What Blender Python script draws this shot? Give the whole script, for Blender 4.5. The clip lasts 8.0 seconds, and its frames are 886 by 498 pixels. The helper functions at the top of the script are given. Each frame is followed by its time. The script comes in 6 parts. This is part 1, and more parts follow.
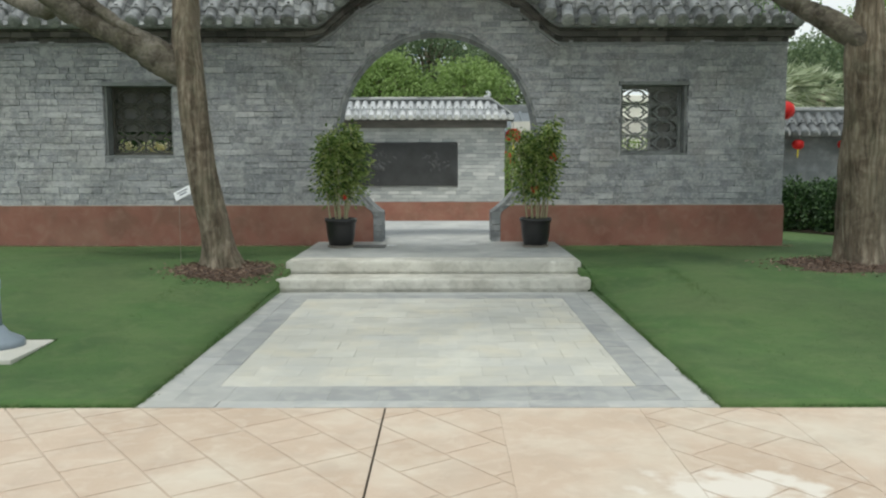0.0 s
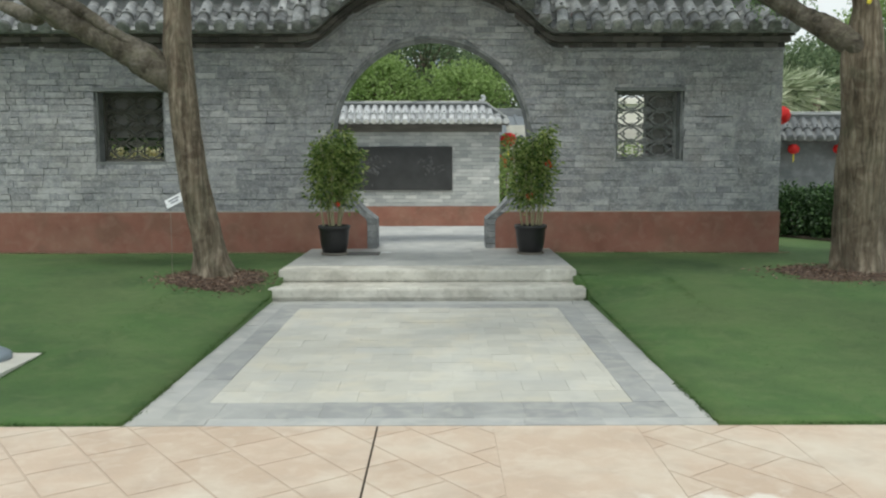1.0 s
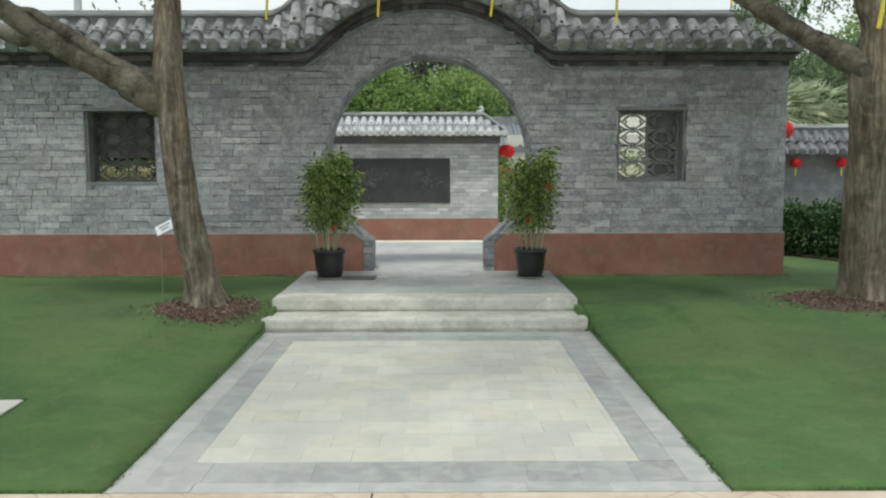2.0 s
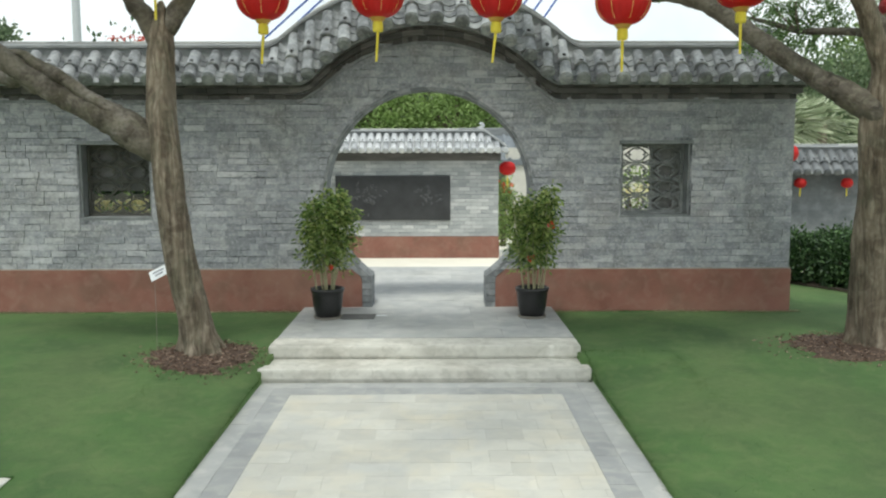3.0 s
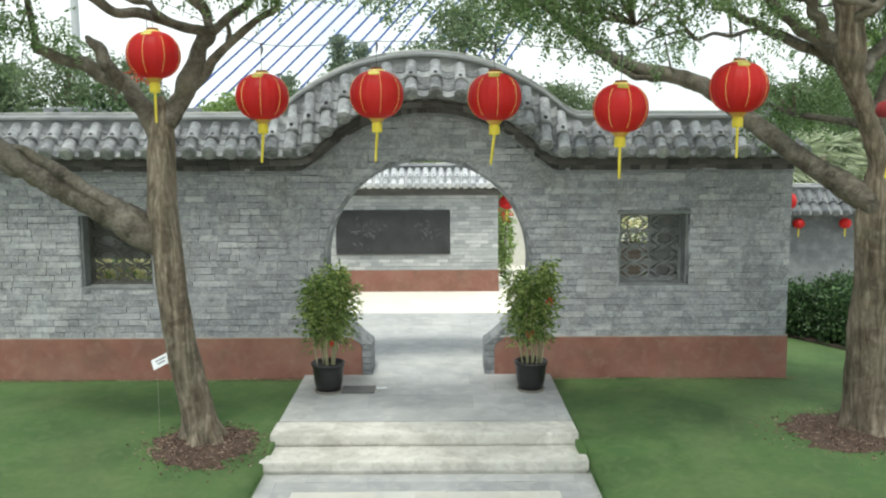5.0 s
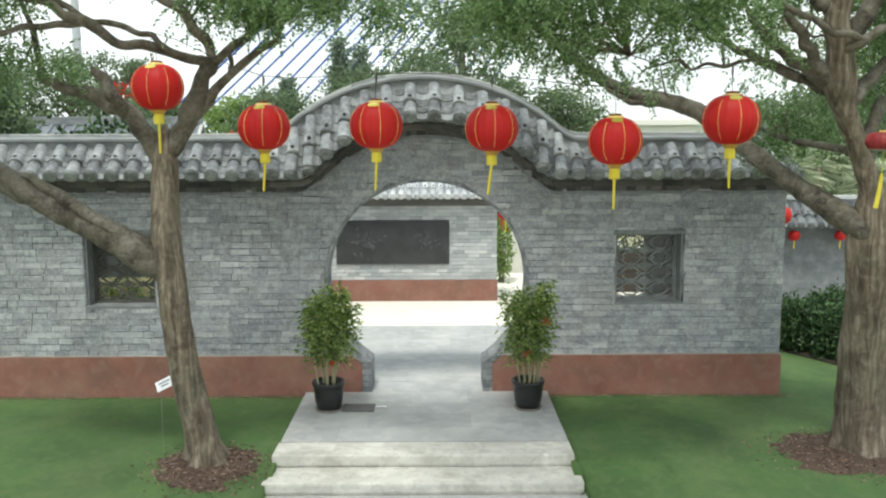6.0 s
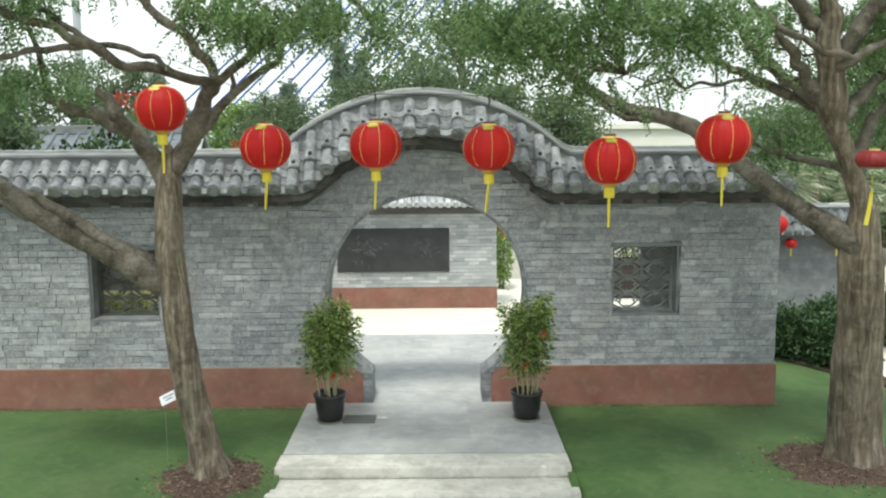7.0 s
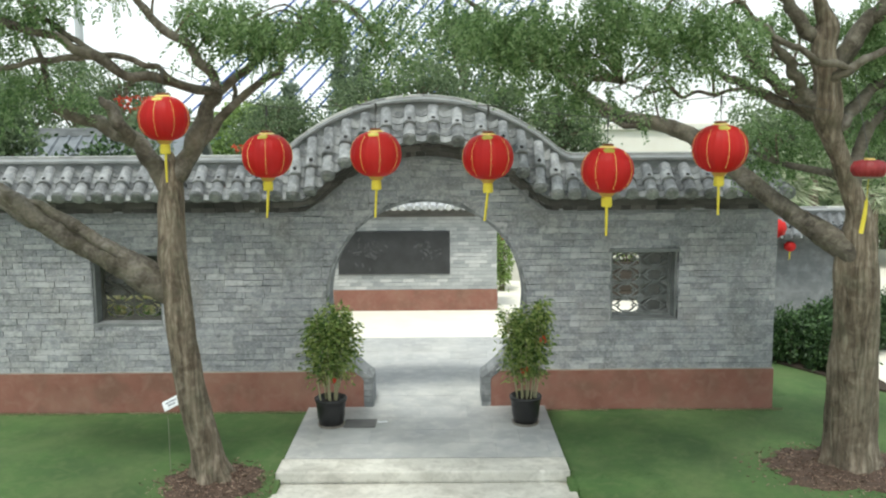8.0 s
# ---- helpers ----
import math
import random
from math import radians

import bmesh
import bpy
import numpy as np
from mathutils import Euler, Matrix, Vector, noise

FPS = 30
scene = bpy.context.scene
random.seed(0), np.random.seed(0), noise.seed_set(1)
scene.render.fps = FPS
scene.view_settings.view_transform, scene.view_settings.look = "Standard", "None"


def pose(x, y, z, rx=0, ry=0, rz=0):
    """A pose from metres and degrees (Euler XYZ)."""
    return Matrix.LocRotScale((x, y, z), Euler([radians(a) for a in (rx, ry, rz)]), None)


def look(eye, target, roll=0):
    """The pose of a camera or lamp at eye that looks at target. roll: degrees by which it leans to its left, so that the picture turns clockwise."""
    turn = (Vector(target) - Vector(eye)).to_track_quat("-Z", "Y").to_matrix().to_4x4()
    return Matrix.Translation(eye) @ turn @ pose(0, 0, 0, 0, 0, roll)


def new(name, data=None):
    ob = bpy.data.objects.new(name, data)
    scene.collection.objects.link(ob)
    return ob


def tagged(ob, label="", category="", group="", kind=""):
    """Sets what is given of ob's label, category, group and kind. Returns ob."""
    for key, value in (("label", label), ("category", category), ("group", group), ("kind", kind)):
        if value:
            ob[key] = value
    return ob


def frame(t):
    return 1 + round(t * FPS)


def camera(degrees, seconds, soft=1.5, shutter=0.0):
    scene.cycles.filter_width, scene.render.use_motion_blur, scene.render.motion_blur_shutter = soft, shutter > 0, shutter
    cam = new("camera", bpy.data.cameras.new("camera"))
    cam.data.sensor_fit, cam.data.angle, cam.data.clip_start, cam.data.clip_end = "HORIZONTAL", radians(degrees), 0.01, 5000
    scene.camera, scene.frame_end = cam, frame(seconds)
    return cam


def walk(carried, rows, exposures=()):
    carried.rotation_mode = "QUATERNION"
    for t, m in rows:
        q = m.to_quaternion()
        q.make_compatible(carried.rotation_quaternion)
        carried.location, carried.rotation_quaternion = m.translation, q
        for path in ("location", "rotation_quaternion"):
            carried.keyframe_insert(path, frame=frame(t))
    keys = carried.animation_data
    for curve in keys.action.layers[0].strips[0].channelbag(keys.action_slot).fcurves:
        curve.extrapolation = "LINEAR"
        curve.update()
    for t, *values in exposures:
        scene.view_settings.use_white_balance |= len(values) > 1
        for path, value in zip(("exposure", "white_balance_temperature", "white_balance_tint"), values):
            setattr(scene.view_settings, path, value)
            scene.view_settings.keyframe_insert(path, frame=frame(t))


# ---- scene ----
cam = camera(54.0, 8.0, soft=2.2)
PATH = [
    (0, (0.054, -1.498, 1.401), (0.048, 0.492, 1.197), -0.1),
    (0.5, (0.063, -1.477, 1.412), (0.060, 0.512, 1.211), -0.2),
    (1, (0.065, -1.401, 1.468), (0.070, 0.589, 1.267), -0.1),
    (1.5, (0.062, -1.279, 1.565), (0.073, 0.711, 1.366), -0.1),
    (3, (0.061, -0.863, 2.279), (0.072, 1.125, 2.062), -0.1),
    (3.5, (0.083, -0.805, 2.566), (0.093, 1.182, 2.340), -0.2),
    (4, (0.085, -0.770, 2.865), (0.095, 1.216, 2.630), -0.2),
    (4.5, (0.076, -0.779, 3.141), (0.086, 1.206, 2.898), -0.2),
    (6, (0.094, -0.947, 3.699), (0.104, 1.036, 3.441), -0.2),
    (6.5, (0.114, -1.025, 3.790), (0.122, 0.958, 3.534), -0.3),
    (7, (0.122, -1.089, 3.884), (0.129, 0.895, 3.627), -0.4),
    (7.5, (0.132, -1.132, 3.970), (0.137, 0.851, 3.706), -0.3),
    (8, (0.140, -1.172, 3.994), (0.144, 0.811, 3.733), -0.4),
]
EXPOSURE = [(0.0, -0.13, 6500, 4), (1.0, -0.14, 6500, 4), (1.7, -0.12, 6500, 4), (3.0, 0.14, 6500, 4), (4.0, 0.27, 6500, 4), (5.0, 0.36, 6500, 4), (8.0, 0.36, 6500, 4)]
walk(cam, [(t, look(eye, target, roll)) for t, eye, target, roll in PATH], EXPOSURE)

# ---- light: a bright sky with thin cloud, and a soft sun ----
SUN_ELEVATION, SUN_AZIMUTH = 68.0, 196.0
world = bpy.data.worlds.new("sky")
scene.world = world
world.use_nodes = True
wn, wl = world.node_tree.nodes, world.node_tree.links
wn.clear()
sky = wn.new("ShaderNodeTexSky")
sky.sky_type = "NISHITA"
sky.sun_disc = False
sky.sun_elevation = radians(SUN_ELEVATION)
sky.sun_rotation = radians(SUN_AZIMUTH)
clear_sky = wn.new("ShaderNodeBackground")
clear_sky.inputs["Strength"].default_value = 0.12
cloud = wn.new("ShaderNodeBackground")
cloud.inputs["Color"].default_value = (0.93, 0.97, 1.0, 1)
cloud.inputs["Strength"].default_value = 1.05
coord = wn.new("ShaderNodeTexCoord")
puff = wn.new("ShaderNodeTexNoise")
puff.inputs["Scale"].default_value = 2.6
puff.inputs["Detail"].default_value = 6
ramp = wn.new("ShaderNodeValToRGB")
ramp.color_ramp.elements[0].position, ramp.color_ramp.elements[1].position = 0.30, 0.52
ramp.color_ramp.elements[0].color = (0.35, 0.35, 0.35, 1)
mix = wn.new("ShaderNodeMixShader")
out = wn.new("ShaderNodeOutputWorld")
wl.new(sky.outputs["Color"], clear_sky.inputs["Color"])
wl.new(coord.outputs["Generated"], puff.inputs["Vector"])
wl.new(puff.outputs["Fac"], ramp.inputs["Fac"])
wl.new(ramp.outputs["Color"], mix.inputs["Fac"])
wl.new(clear_sky.outputs["Background"], mix.inputs[1])
wl.new(cloud.outputs["Background"], mix.inputs[2])
wl.new(mix.outputs["Shader"], out.inputs["Surface"])

sun_data = bpy.data.lights.new("sun", "SUN")
sun_data.energy, sun_data.angle, sun_data.color = 2.3, radians(10), (1.0, 0.965, 0.90)
sun = new("sun", sun_data)
sun.matrix_world = pose(0, 0, 30, 90 - SUN_ELEVATION, 0, 180 - SUN_AZIMUTH)


# ---- materials ----
def material(name, colours, rough=(0.7, 0.9), scale=6.0, fine=60.0, bump=0.15, spread="none", metal=0.0,
             vary=0.0, stretch=(1, 1, 1), stain=None, stain_scale=0.7, gloss=0.5, through_light=0.0, bump_size=0.01, contrast=1.0, more_stains=()):
    """colours: two to four base colours, spread by piece (object or island) and by noise at two scales."""
    m = bpy.data.materials.new(name)
    m.use_nodes = True
    n, l = m.node_tree.nodes, m.node_tree.links
    p = n["Principled BSDF"]
    tc = n.new("ShaderNodeTexCoord")
    mp = n.new("ShaderNodeMapping")
    mp.inputs["Scale"].default_value = stretch
    geo = n.new("ShaderNodeNewGeometry")
    l.new(geo.outputs["Position"], mp.inputs["Vector"])

    def noise_node(size, detail):
        t = n.new("ShaderNodeTexNoise")
        t.inputs["Scale"].default_value, t.inputs["Detail"].default_value = size, detail
        l.new(mp.outputs["Vector"], t.inputs["Vector"])
        return t

    big, small = noise_node(scale, 4), noise_node(fine, 5)
    add = n.new("ShaderNodeMath")
    add.operation = "MULTIPLY_ADD"
    l.new(small.outputs["Fac"], add.inputs[0])
    add.inputs[1].default_value = 0.45
    sub = n.new("ShaderNodeMath")
    sub.operation = "MULTIPLY_ADD"
    l.new(big.outputs["Fac"], sub.inputs[0])
    sub.inputs[1].default_value, sub.inputs[2].default_value = 0.9, -0.175
    l.new(sub.outputs[0], add.inputs[2])
    fac = add.outputs[0]
    if contrast != 1.0:
        steep = n.new("ShaderNodeMath")
        steep.operation = "MULTIPLY_ADD"
        l.new(fac, steep.inputs[0])
        steep.inputs[1].default_value, steep.inputs[2].default_value = contrast, 0.5 - 0.5 * contrast
        fac = steep.outputs[0]
    if spread != "none":
        if spread == "object":
            info = n.new("ShaderNodeObjectInfo")
            rnd = info.outputs["Random"]
        else:
            rnd = geo.outputs["Random Per Island"]
        both = n.new("ShaderNodeMix")
        both.data_type = "FLOAT"
        both.inputs[0].default_value = vary
        l.new(fac, both.inputs[2])
        l.new(rnd, both.inputs[3])
        fac = both.outputs[0]
    cr = n.new("ShaderNodeValToRGB")
    e = cr.color_ramp.elements
    while len(e) < len(colours):
        e.new(0.5)
    for k, c in enumerate(colours):
        e[k].position = 0.22 + 0.58 * k / (len(colours) - 1)
        e[k].color = (*c, 1)
    l.new(fac, cr.inputs["Fac"])
    colour = cr.outputs["Color"]
    stains = [(*stain, stain_scale)] if stain else []
    for k, (sr0, sg0, sb0, strength, size) in enumerate(stains + list(more_stains)):
        st = n.new("ShaderNodeTexNoise")
        st.inputs["Scale"].default_value, st.inputs["Detail"].default_value = size, 7
        st.inputs["Distortion"].default_value = 0.4 * k
        l.new(geo.outputs["Position"], st.inputs["Vector"])
        sr = n.new("ShaderNodeValToRGB")
        sr.color_ramp.elements[0].position, sr.color_ramp.elements[1].position = 0.48, 0.68
        l.new(st.outputs["Fac"], sr.inputs["Fac"])
        half = n.new("ShaderNodeMath")
        half.operation = "MULTIPLY"
        l.new(sr.outputs["Color"], half.inputs[0])
        half.inputs[1].default_value = strength
        sm = n.new("ShaderNodeMix")
        sm.data_type = "RGBA"
        l.new(half.outputs[0], sm.inputs[0])
        l.new(colour, sm.inputs[6])
        sm.inputs[7].default_value = (sr0, sg0, sb0, 1)
        colour = sm.outputs[2]
    l.new(colour, p.inputs["Base Color"])
    rr = n.new("ShaderNodeMapRange")
    rr.inputs["To Min"].default_value, rr.inputs["To Max"].default_value = rough
    l.new(small.outputs["Fac"], rr.inputs["Value"])
    l.new(rr.outputs["Result"], p.inputs["Roughness"])
    p.inputs["Metallic"].default_value = metal
    p.inputs["Specular IOR Level"].default_value = gloss
    if bump:
        bp = n.new("ShaderNodeBump")
        bp.inputs["Strength"].default_value, bp.inputs["Distance"].default_value = bump, bump_size
        l.new(add.outputs[0], bp.inputs["Height"])
        l.new(bp.outputs["Normal"], p.inputs["Normal"])
    if through_light:
        tr = n.new("ShaderNodeBsdfTranslucent")
        l.new(colour, tr.inputs["Color"])
        mx = n.new("ShaderNodeMixShader")
        mx.inputs["Fac"].default_value = through_light
        l.new(p.outputs["BSDF"], mx.inputs[1])
        l.new(tr.outputs["BSDF"], mx.inputs[2])
        l.new(mx.outputs["Shader"], n["Material Output"].inputs["Surface"])
    return m


GREYS = [(0.196, 0.206, 0.228), (0.275, 0.287, 0.315), (0.345, 0.357, 0.385), (0.53, 0.538, 0.555)]
M_brick = material("grey_brick", GREYS, (0.8, 0.95), 2.4, 70, 0.6, "object", vary=0.42, stretch=(0.55, 1, 5.0), stain=(0.185, 0.194, 0.20, 0.5), stain_scale=1.1, more_stains=((0.27, 0.258, 0.245, 0.5, 1.9), (0.47, 0.48, 0.485, 0.5, 6.0), (0.14, 0.15, 0.156, 0.5, 10.0), (0.60, 0.605, 0.60, 0.4, 19.0)), contrast=1.25)
M_brick_joined = material("grey_brickwork", GREYS, (0.8, 0.95), 2.4, 70, 0.6, "island", vary=0.42, stretch=(0.55, 1, 5.0), stain=(0.185, 0.194, 0.20, 0.5), stain_scale=1.1, more_stains=((0.27, 0.258, 0.245, 0.5, 1.9), (0.47, 0.48, 0.485, 0.5, 6.0), (0.14, 0.15, 0.156, 0.5, 10.0), (0.60, 0.605, 0.60, 0.4, 19.0)), contrast=1.25)
M_ring_brick = material("gate_ring_brick", [(0.13, 0.14, 0.148), (0.19, 0.203, 0.213), (0.26, 0.274, 0.284)], (0.8, 0.95), 4, 80, 0.4, "object", vary=0.5, stain=(0.13, 0.14, 0.145, 0.5), stain_scale=5, more_stains=((0.44, 0.45, 0.45, 0.4, 9.0),))
# Lighter copies of brick and tile: the courtyard's sunlight is put into their colour.
M_sunlit_brick = material("sunlit_grey_brickwork", [(0.30, 0.32, 0.33), (0.39, 0.41, 0.42), (0.46, 0.48, 0.485), (0.62, 0.63, 0.625)], (0.8, 0.95), 3, 90, 0.3, "island", vary=0.45, stretch=(1, 1, 2.2))
M_tile_sunlit = material("sunlit_clay_tile", [(0.38, 0.40, 0.42), (0.56, 0.58, 0.60), (0.74, 0.755, 0.765)], (0.65, 0.85), 7, 70, 0.3, "object", vary=0.35)
M_tile_sunlit_pan = material("sunlit_trough_tile", [(0.25, 0.265, 0.28), (0.40, 0.415, 0.43), (0.58, 0.595, 0.605)], (0.7, 0.9), 7, 70, 0.3, "object", vary=0.4)
M_far_brick = material("dim_grey_brick", [(0.11, 0.12, 0.13), (0.165, 0.18, 0.19), (0.24, 0.255, 0.265)], (0.8, 0.95), 2.0, 30, 0.3, stretch=(1, 1, 3), stain=(0.29, 0.31, 0.32, 0.5), stain_scale=5.0, more_stains=((0.12, 0.13, 0.135, 0.4, 9.0),))
M_mortar = material("lime_mortar", [(0.08, 0.085, 0.092), (0.20, 0.209, 0.225), (0.30, 0.312, 0.33), (0.46, 0.468, 0.475)], (0.9, 1), 2.6, 30, 0.3, contrast=1.9)
M_red = material("red_plinth_paint", [(0.195, 0.082, 0.06), (0.245, 0.11, 0.082), (0.29, 0.138, 0.106)], (0.75, 0.9), 2.5, 80, 0.15, stain=(0.30, 0.175, 0.13, 0.5), stain_scale=1.4, more_stains=((0.17, 0.105, 0.075, 0.5, 2.6), (0.33, 0.21, 0.17, 0.3, 7.0)))
M_tile = material("grey_clay_tile", [(0.115, 0.123, 0.131), (0.205, 0.217, 0.228), (0.30, 0.316, 0.328), (0.46, 0.477, 0.484)], (0.7, 0.9), 9, 60, 0.4, "object", vary=0.42, stain=(0.09, 0.096, 0.096, 0.6), stain_scale=5, more_stains=((0.54, 0.555, 0.555, 0.4, 13.0), (0.13, 0.135, 0.127, 0.45, 24.0)), contrast=1.25)
M_tile_dark = material("dull_clay_tile", [(0.09, 0.098, 0.105), (0.155, 0.168, 0.178), (0.23, 0.245, 0.255)], (0.7, 0.9), 7, 70, 0.3, "object", vary=0.35)
M_pan = material("worn_pan_tile", [(0.075, 0.081, 0.087), (0.145, 0.155, 0.164), (0.225, 0.239, 0.248), (0.34, 0.355, 0.36)], (0.75, 0.95), 7, 70, 0.3, "object", vary=0.45, stain=(0.065, 0.07, 0.07, 0.6), stain_scale=6, more_stains=((0.42, 0.435, 0.435, 0.4, 12.0),))
M_ridge = material("ridge_plaster", [(0.12, 0.13, 0.138), (0.22, 0.233, 0.24), (0.31, 0.325, 0.325)], (0.8, 0.95), 4, 60, 0.3, stretch=(0.6, 1, 2))
M_cap = material("pale_ridge_tile", [(0.16, 0.17, 0.172), (0.28, 0.29, 0.285), (0.42, 0.43, 0.41), (0.56, 0.56, 0.53)], (0.8, 0.95), 5, 60, 0.3, "object", vary=0.45)
M_hole = material("nail_hole", [(0.015, 0.015, 0.015), (0.03, 0.03, 0.03)], (0.9, 1), bump=0)
# Brownish brick, darkened to carry the shade under the eaves.
M_shaded_corbel = material("shaded_corbel_brick", [(0.04, 0.04, 0.04), (0.08, 0.078, 0.075), (0.13, 0.124, 0.118), (0.2, 0.19, 0.18)], (0.8, 0.95), 4, 80, 0.3, "island", vary=0.35, stretch=(0.6, 1, 3))
M_stone = material("grey_paving_stone", [(0.313, 0.32, 0.326), (0.379, 0.388, 0.391), (0.455, 0.46, 0.458)], (0.7, 0.9), 3, 110, 0.12, "object", vary=0.3, stain=(0.505, 0.5, 0.454, 0.4), more_stains=((0.263, 0.27, 0.270, 0.4, 2.2), (0.566, 0.56, 0.521, 0.35, 6.0)))
M_stone_dark = material("dull_paving_stone", [(0.253, 0.262, 0.270), (0.318, 0.328, 0.333), (0.394, 0.40, 0.400)], (0.7, 0.9), 3, 110, 0.12, "object", vary=0.3, stain=(0.424, 0.42, 0.386, 0.4), more_stains=((0.222, 0.23, 0.232, 0.4, 2.2), (0.505, 0.5, 0.463, 0.35, 6.0)))
M_cream = material("cream_paving_stone", [(0.44, 0.432, 0.393), (0.51, 0.502, 0.458), (0.585, 0.577, 0.53)], (0.75, 0.92), 3, 110, 0.12, "object", vary=0.34, stain=(0.43, 0.44, 0.435, 0.6), stain_scale=1.3, more_stains=((0.60, 0.55, 0.44, 0.45, 2.4), (0.40, 0.40, 0.385, 0.35, 7.0)))
M_step = material("weathered_step_stone", [(0.42, 0.41, 0.37), (0.53, 0.52, 0.475), (0.64, 0.63, 0.575)], (0.75, 0.92), 2.5, 90, 0.2, stain=(0.33, 0.315, 0.275, 0.6), stain_scale=2.2, stretch=(0.6, 1, 2), more_stains=((0.74, 0.72, 0.66, 0.5, 4.5), (0.25, 0.24, 0.21, 0.35, 11.0)))
M_joint = material("sand_joint", [(0.40, 0.395, 0.37), (0.50, 0.49, 0.455)], (0.9, 1), 5, 150, 0.3)
M_plaza = material("peach_stamped_concrete", [(0.46, 0.355, 0.275), (0.53, 0.42, 0.335), (0.59, 0.49, 0.405)], (0.7, 0.9), 1.6, 70, 0.12, "object", vary=0.25, stain=(0.60, 0.55, 0.47, 0.7), stain_scale=1.6, more_stains=((0.42, 0.34, 0.28, 0.4, 3.5), (0.66, 0.6, 0.52, 0.3, 8.0)))
M_plaza_joint = material("stamped_joint", [(0.42, 0.335, 0.27), (0.50, 0.41, 0.335)], (0.9, 1), 4, 90, 0.2)
M_yard = material("pale_yard_stone", [(0.70, 0.67, 0.58), (0.80, 0.78, 0.70)], (0.75, 0.9), 2, 60, 0.1)
M_soil = material("lawn_soil", [(0.0456, 0.0973, 0.0269), (0.0619, 0.1261, 0.0348), (0.0896, 0.1576, 0.0475)], (0.9, 1), 1.4, 60, 0.3, bump_size=0.015, stain=(0.084, 0.1258, 0.0456, 0.5), stain_scale=0.9, more_stains=((0.0378, 0.0765, 0.0258, 0.5, 1.7), (0.112, 0.15, 0.06, 0.4, 0.5), (0.11, 0.152, 0.058, 0.45, 5.0), (0.04, 0.078, 0.026, 0.25, 9.0)))
M_grass = material("grass_blades", [(0.0456, 0.1045, 0.0285), (0.0603, 0.1297, 0.0364), (0.0815, 0.1576, 0.0475), (0.1222, 0.1847, 0.0673)], (0.6, 0.8), 1.0, 14, 0, "island", vary=0.18, through_light=0.5, gloss=0.25, stain=(0.0882, 0.1292, 0.0473, 0.5), stain_scale=0.9, more_stains=((0.042, 0.0833, 0.0284, 0.45, 1.7), (0.118, 0.158, 0.064, 0.4, 0.5), (0.12, 0.162, 0.062, 0.45, 5.0), (0.045, 0.086, 0.029, 0.25, 9.0)))
M_straw = material("dry_straw_blades", [(0.17, 0.15, 0.085), (0.30, 0.265, 0.16), (0.42, 0.38, 0.25)], (0.7, 0.9), 2, 20, 0, "island", vary=0.6, through_light=0.3)
M_mulch = material("bark_mulch", [(0.06, 0.04, 0.03), (0.12, 0.078, 0.057), (0.19, 0.125, 0.093), (0.36, 0.27, 0.21)], (0.85, 1), 9, 60, 0.6, "island", vary=0.6, bump_size=0.02)
M_bark = material("tree_bark", [(0.085, 0.066, 0.047), (0.17, 0.136, 0.099), (0.245, 0.204, 0.153), (0.37, 0.317, 0.25)], (0.85, 1), 6, 30, 0.9, stretch=(2.3, 2.3, 0.26), bump_size=0.04, contrast=1.5, stain=(0.36, 0.31, 0.242, 0.55), stain_scale=2.2, more_stains=((0.095, 0.07, 0.049, 0.55, 4.0), (0.42, 0.372, 0.30, 0.4, 9.0), (0.12, 0.135, 0.085, 0.35, 3.1)))
M_limb = material("smooth_limb_bark", [(0.0422, 0.0353, 0.0279), (0.0879, 0.0763, 0.0620), (0.1406, 0.1253, 0.1047), (0.2250, 0.2088, 0.1860)], (0.85, 1), 5, 30, 0.8, bump_size=0.03, contrast=1.5, stain=(0.2368, 0.2124, 0.17, 0.55), stain_scale=2.2, more_stains=((0.0518, 0.0418, 0.0286, 0.6, 4.0), (0.111, 0.108, 0.0612, 0.35, 6.0), (0.2664, 0.2448, 0.1972, 0.4, 12.0)))
M_leaf = material("small_green_leaves", [(0.0886, 0.163, 0.058), (0.157, 0.26, 0.099), (0.236, 0.36, 0.152), (0.333, 0.446, 0.235)], (0.45, 0.6), 1.5, 9, 0, "island", vary=0.6, through_light=0.48)
M_far_leaf = material("woodland_leaves", [(0.0833, 0.1300, 0.0683), (0.1519, 0.2150, 0.1103), (0.2401, 0.3100, 0.1733)], (0.6, 0.8), 0.5, 5, 0, "island", vary=0.5, through_light=0.45)
# Needle greens paled: the haze of distance is mixed into the colour.
M_conifer = material("hazy_conifer_needles", [(0.13, 0.18, 0.13), (0.21, 0.27, 0.20), (0.30, 0.36, 0.28)], (0.6, 0.8), 0.5, 5, 0, "island", vary=0.5, through_light=0.45)
M_lime_leaf = material("light_green_leaves", [(0.1386, 0.2149, 0.0630), (0.2512, 0.3699, 0.1103), (0.3724, 0.4898, 0.1994)], (0.6, 0.8), 0.5, 5, 0, "island", vary=0.5, through_light=0.45)
M_palm = material("pale_palm_fronds", [(0.22, 0.28, 0.16), (0.42, 0.48, 0.32), (0.62, 0.66, 0.5)], (0.4, 0.6), 1, 9, 0, "island", vary=0.6, through_light=0.3)
M_hedge = material("dark_hedge_leaves", [(0.0162, 0.039, 0.0156), (0.0378, 0.0845, 0.026), (0.081, 0.156, 0.0455)], (0.5, 0.7), 2, 9, 0, "island", vary=0.6, through_light=0.2)
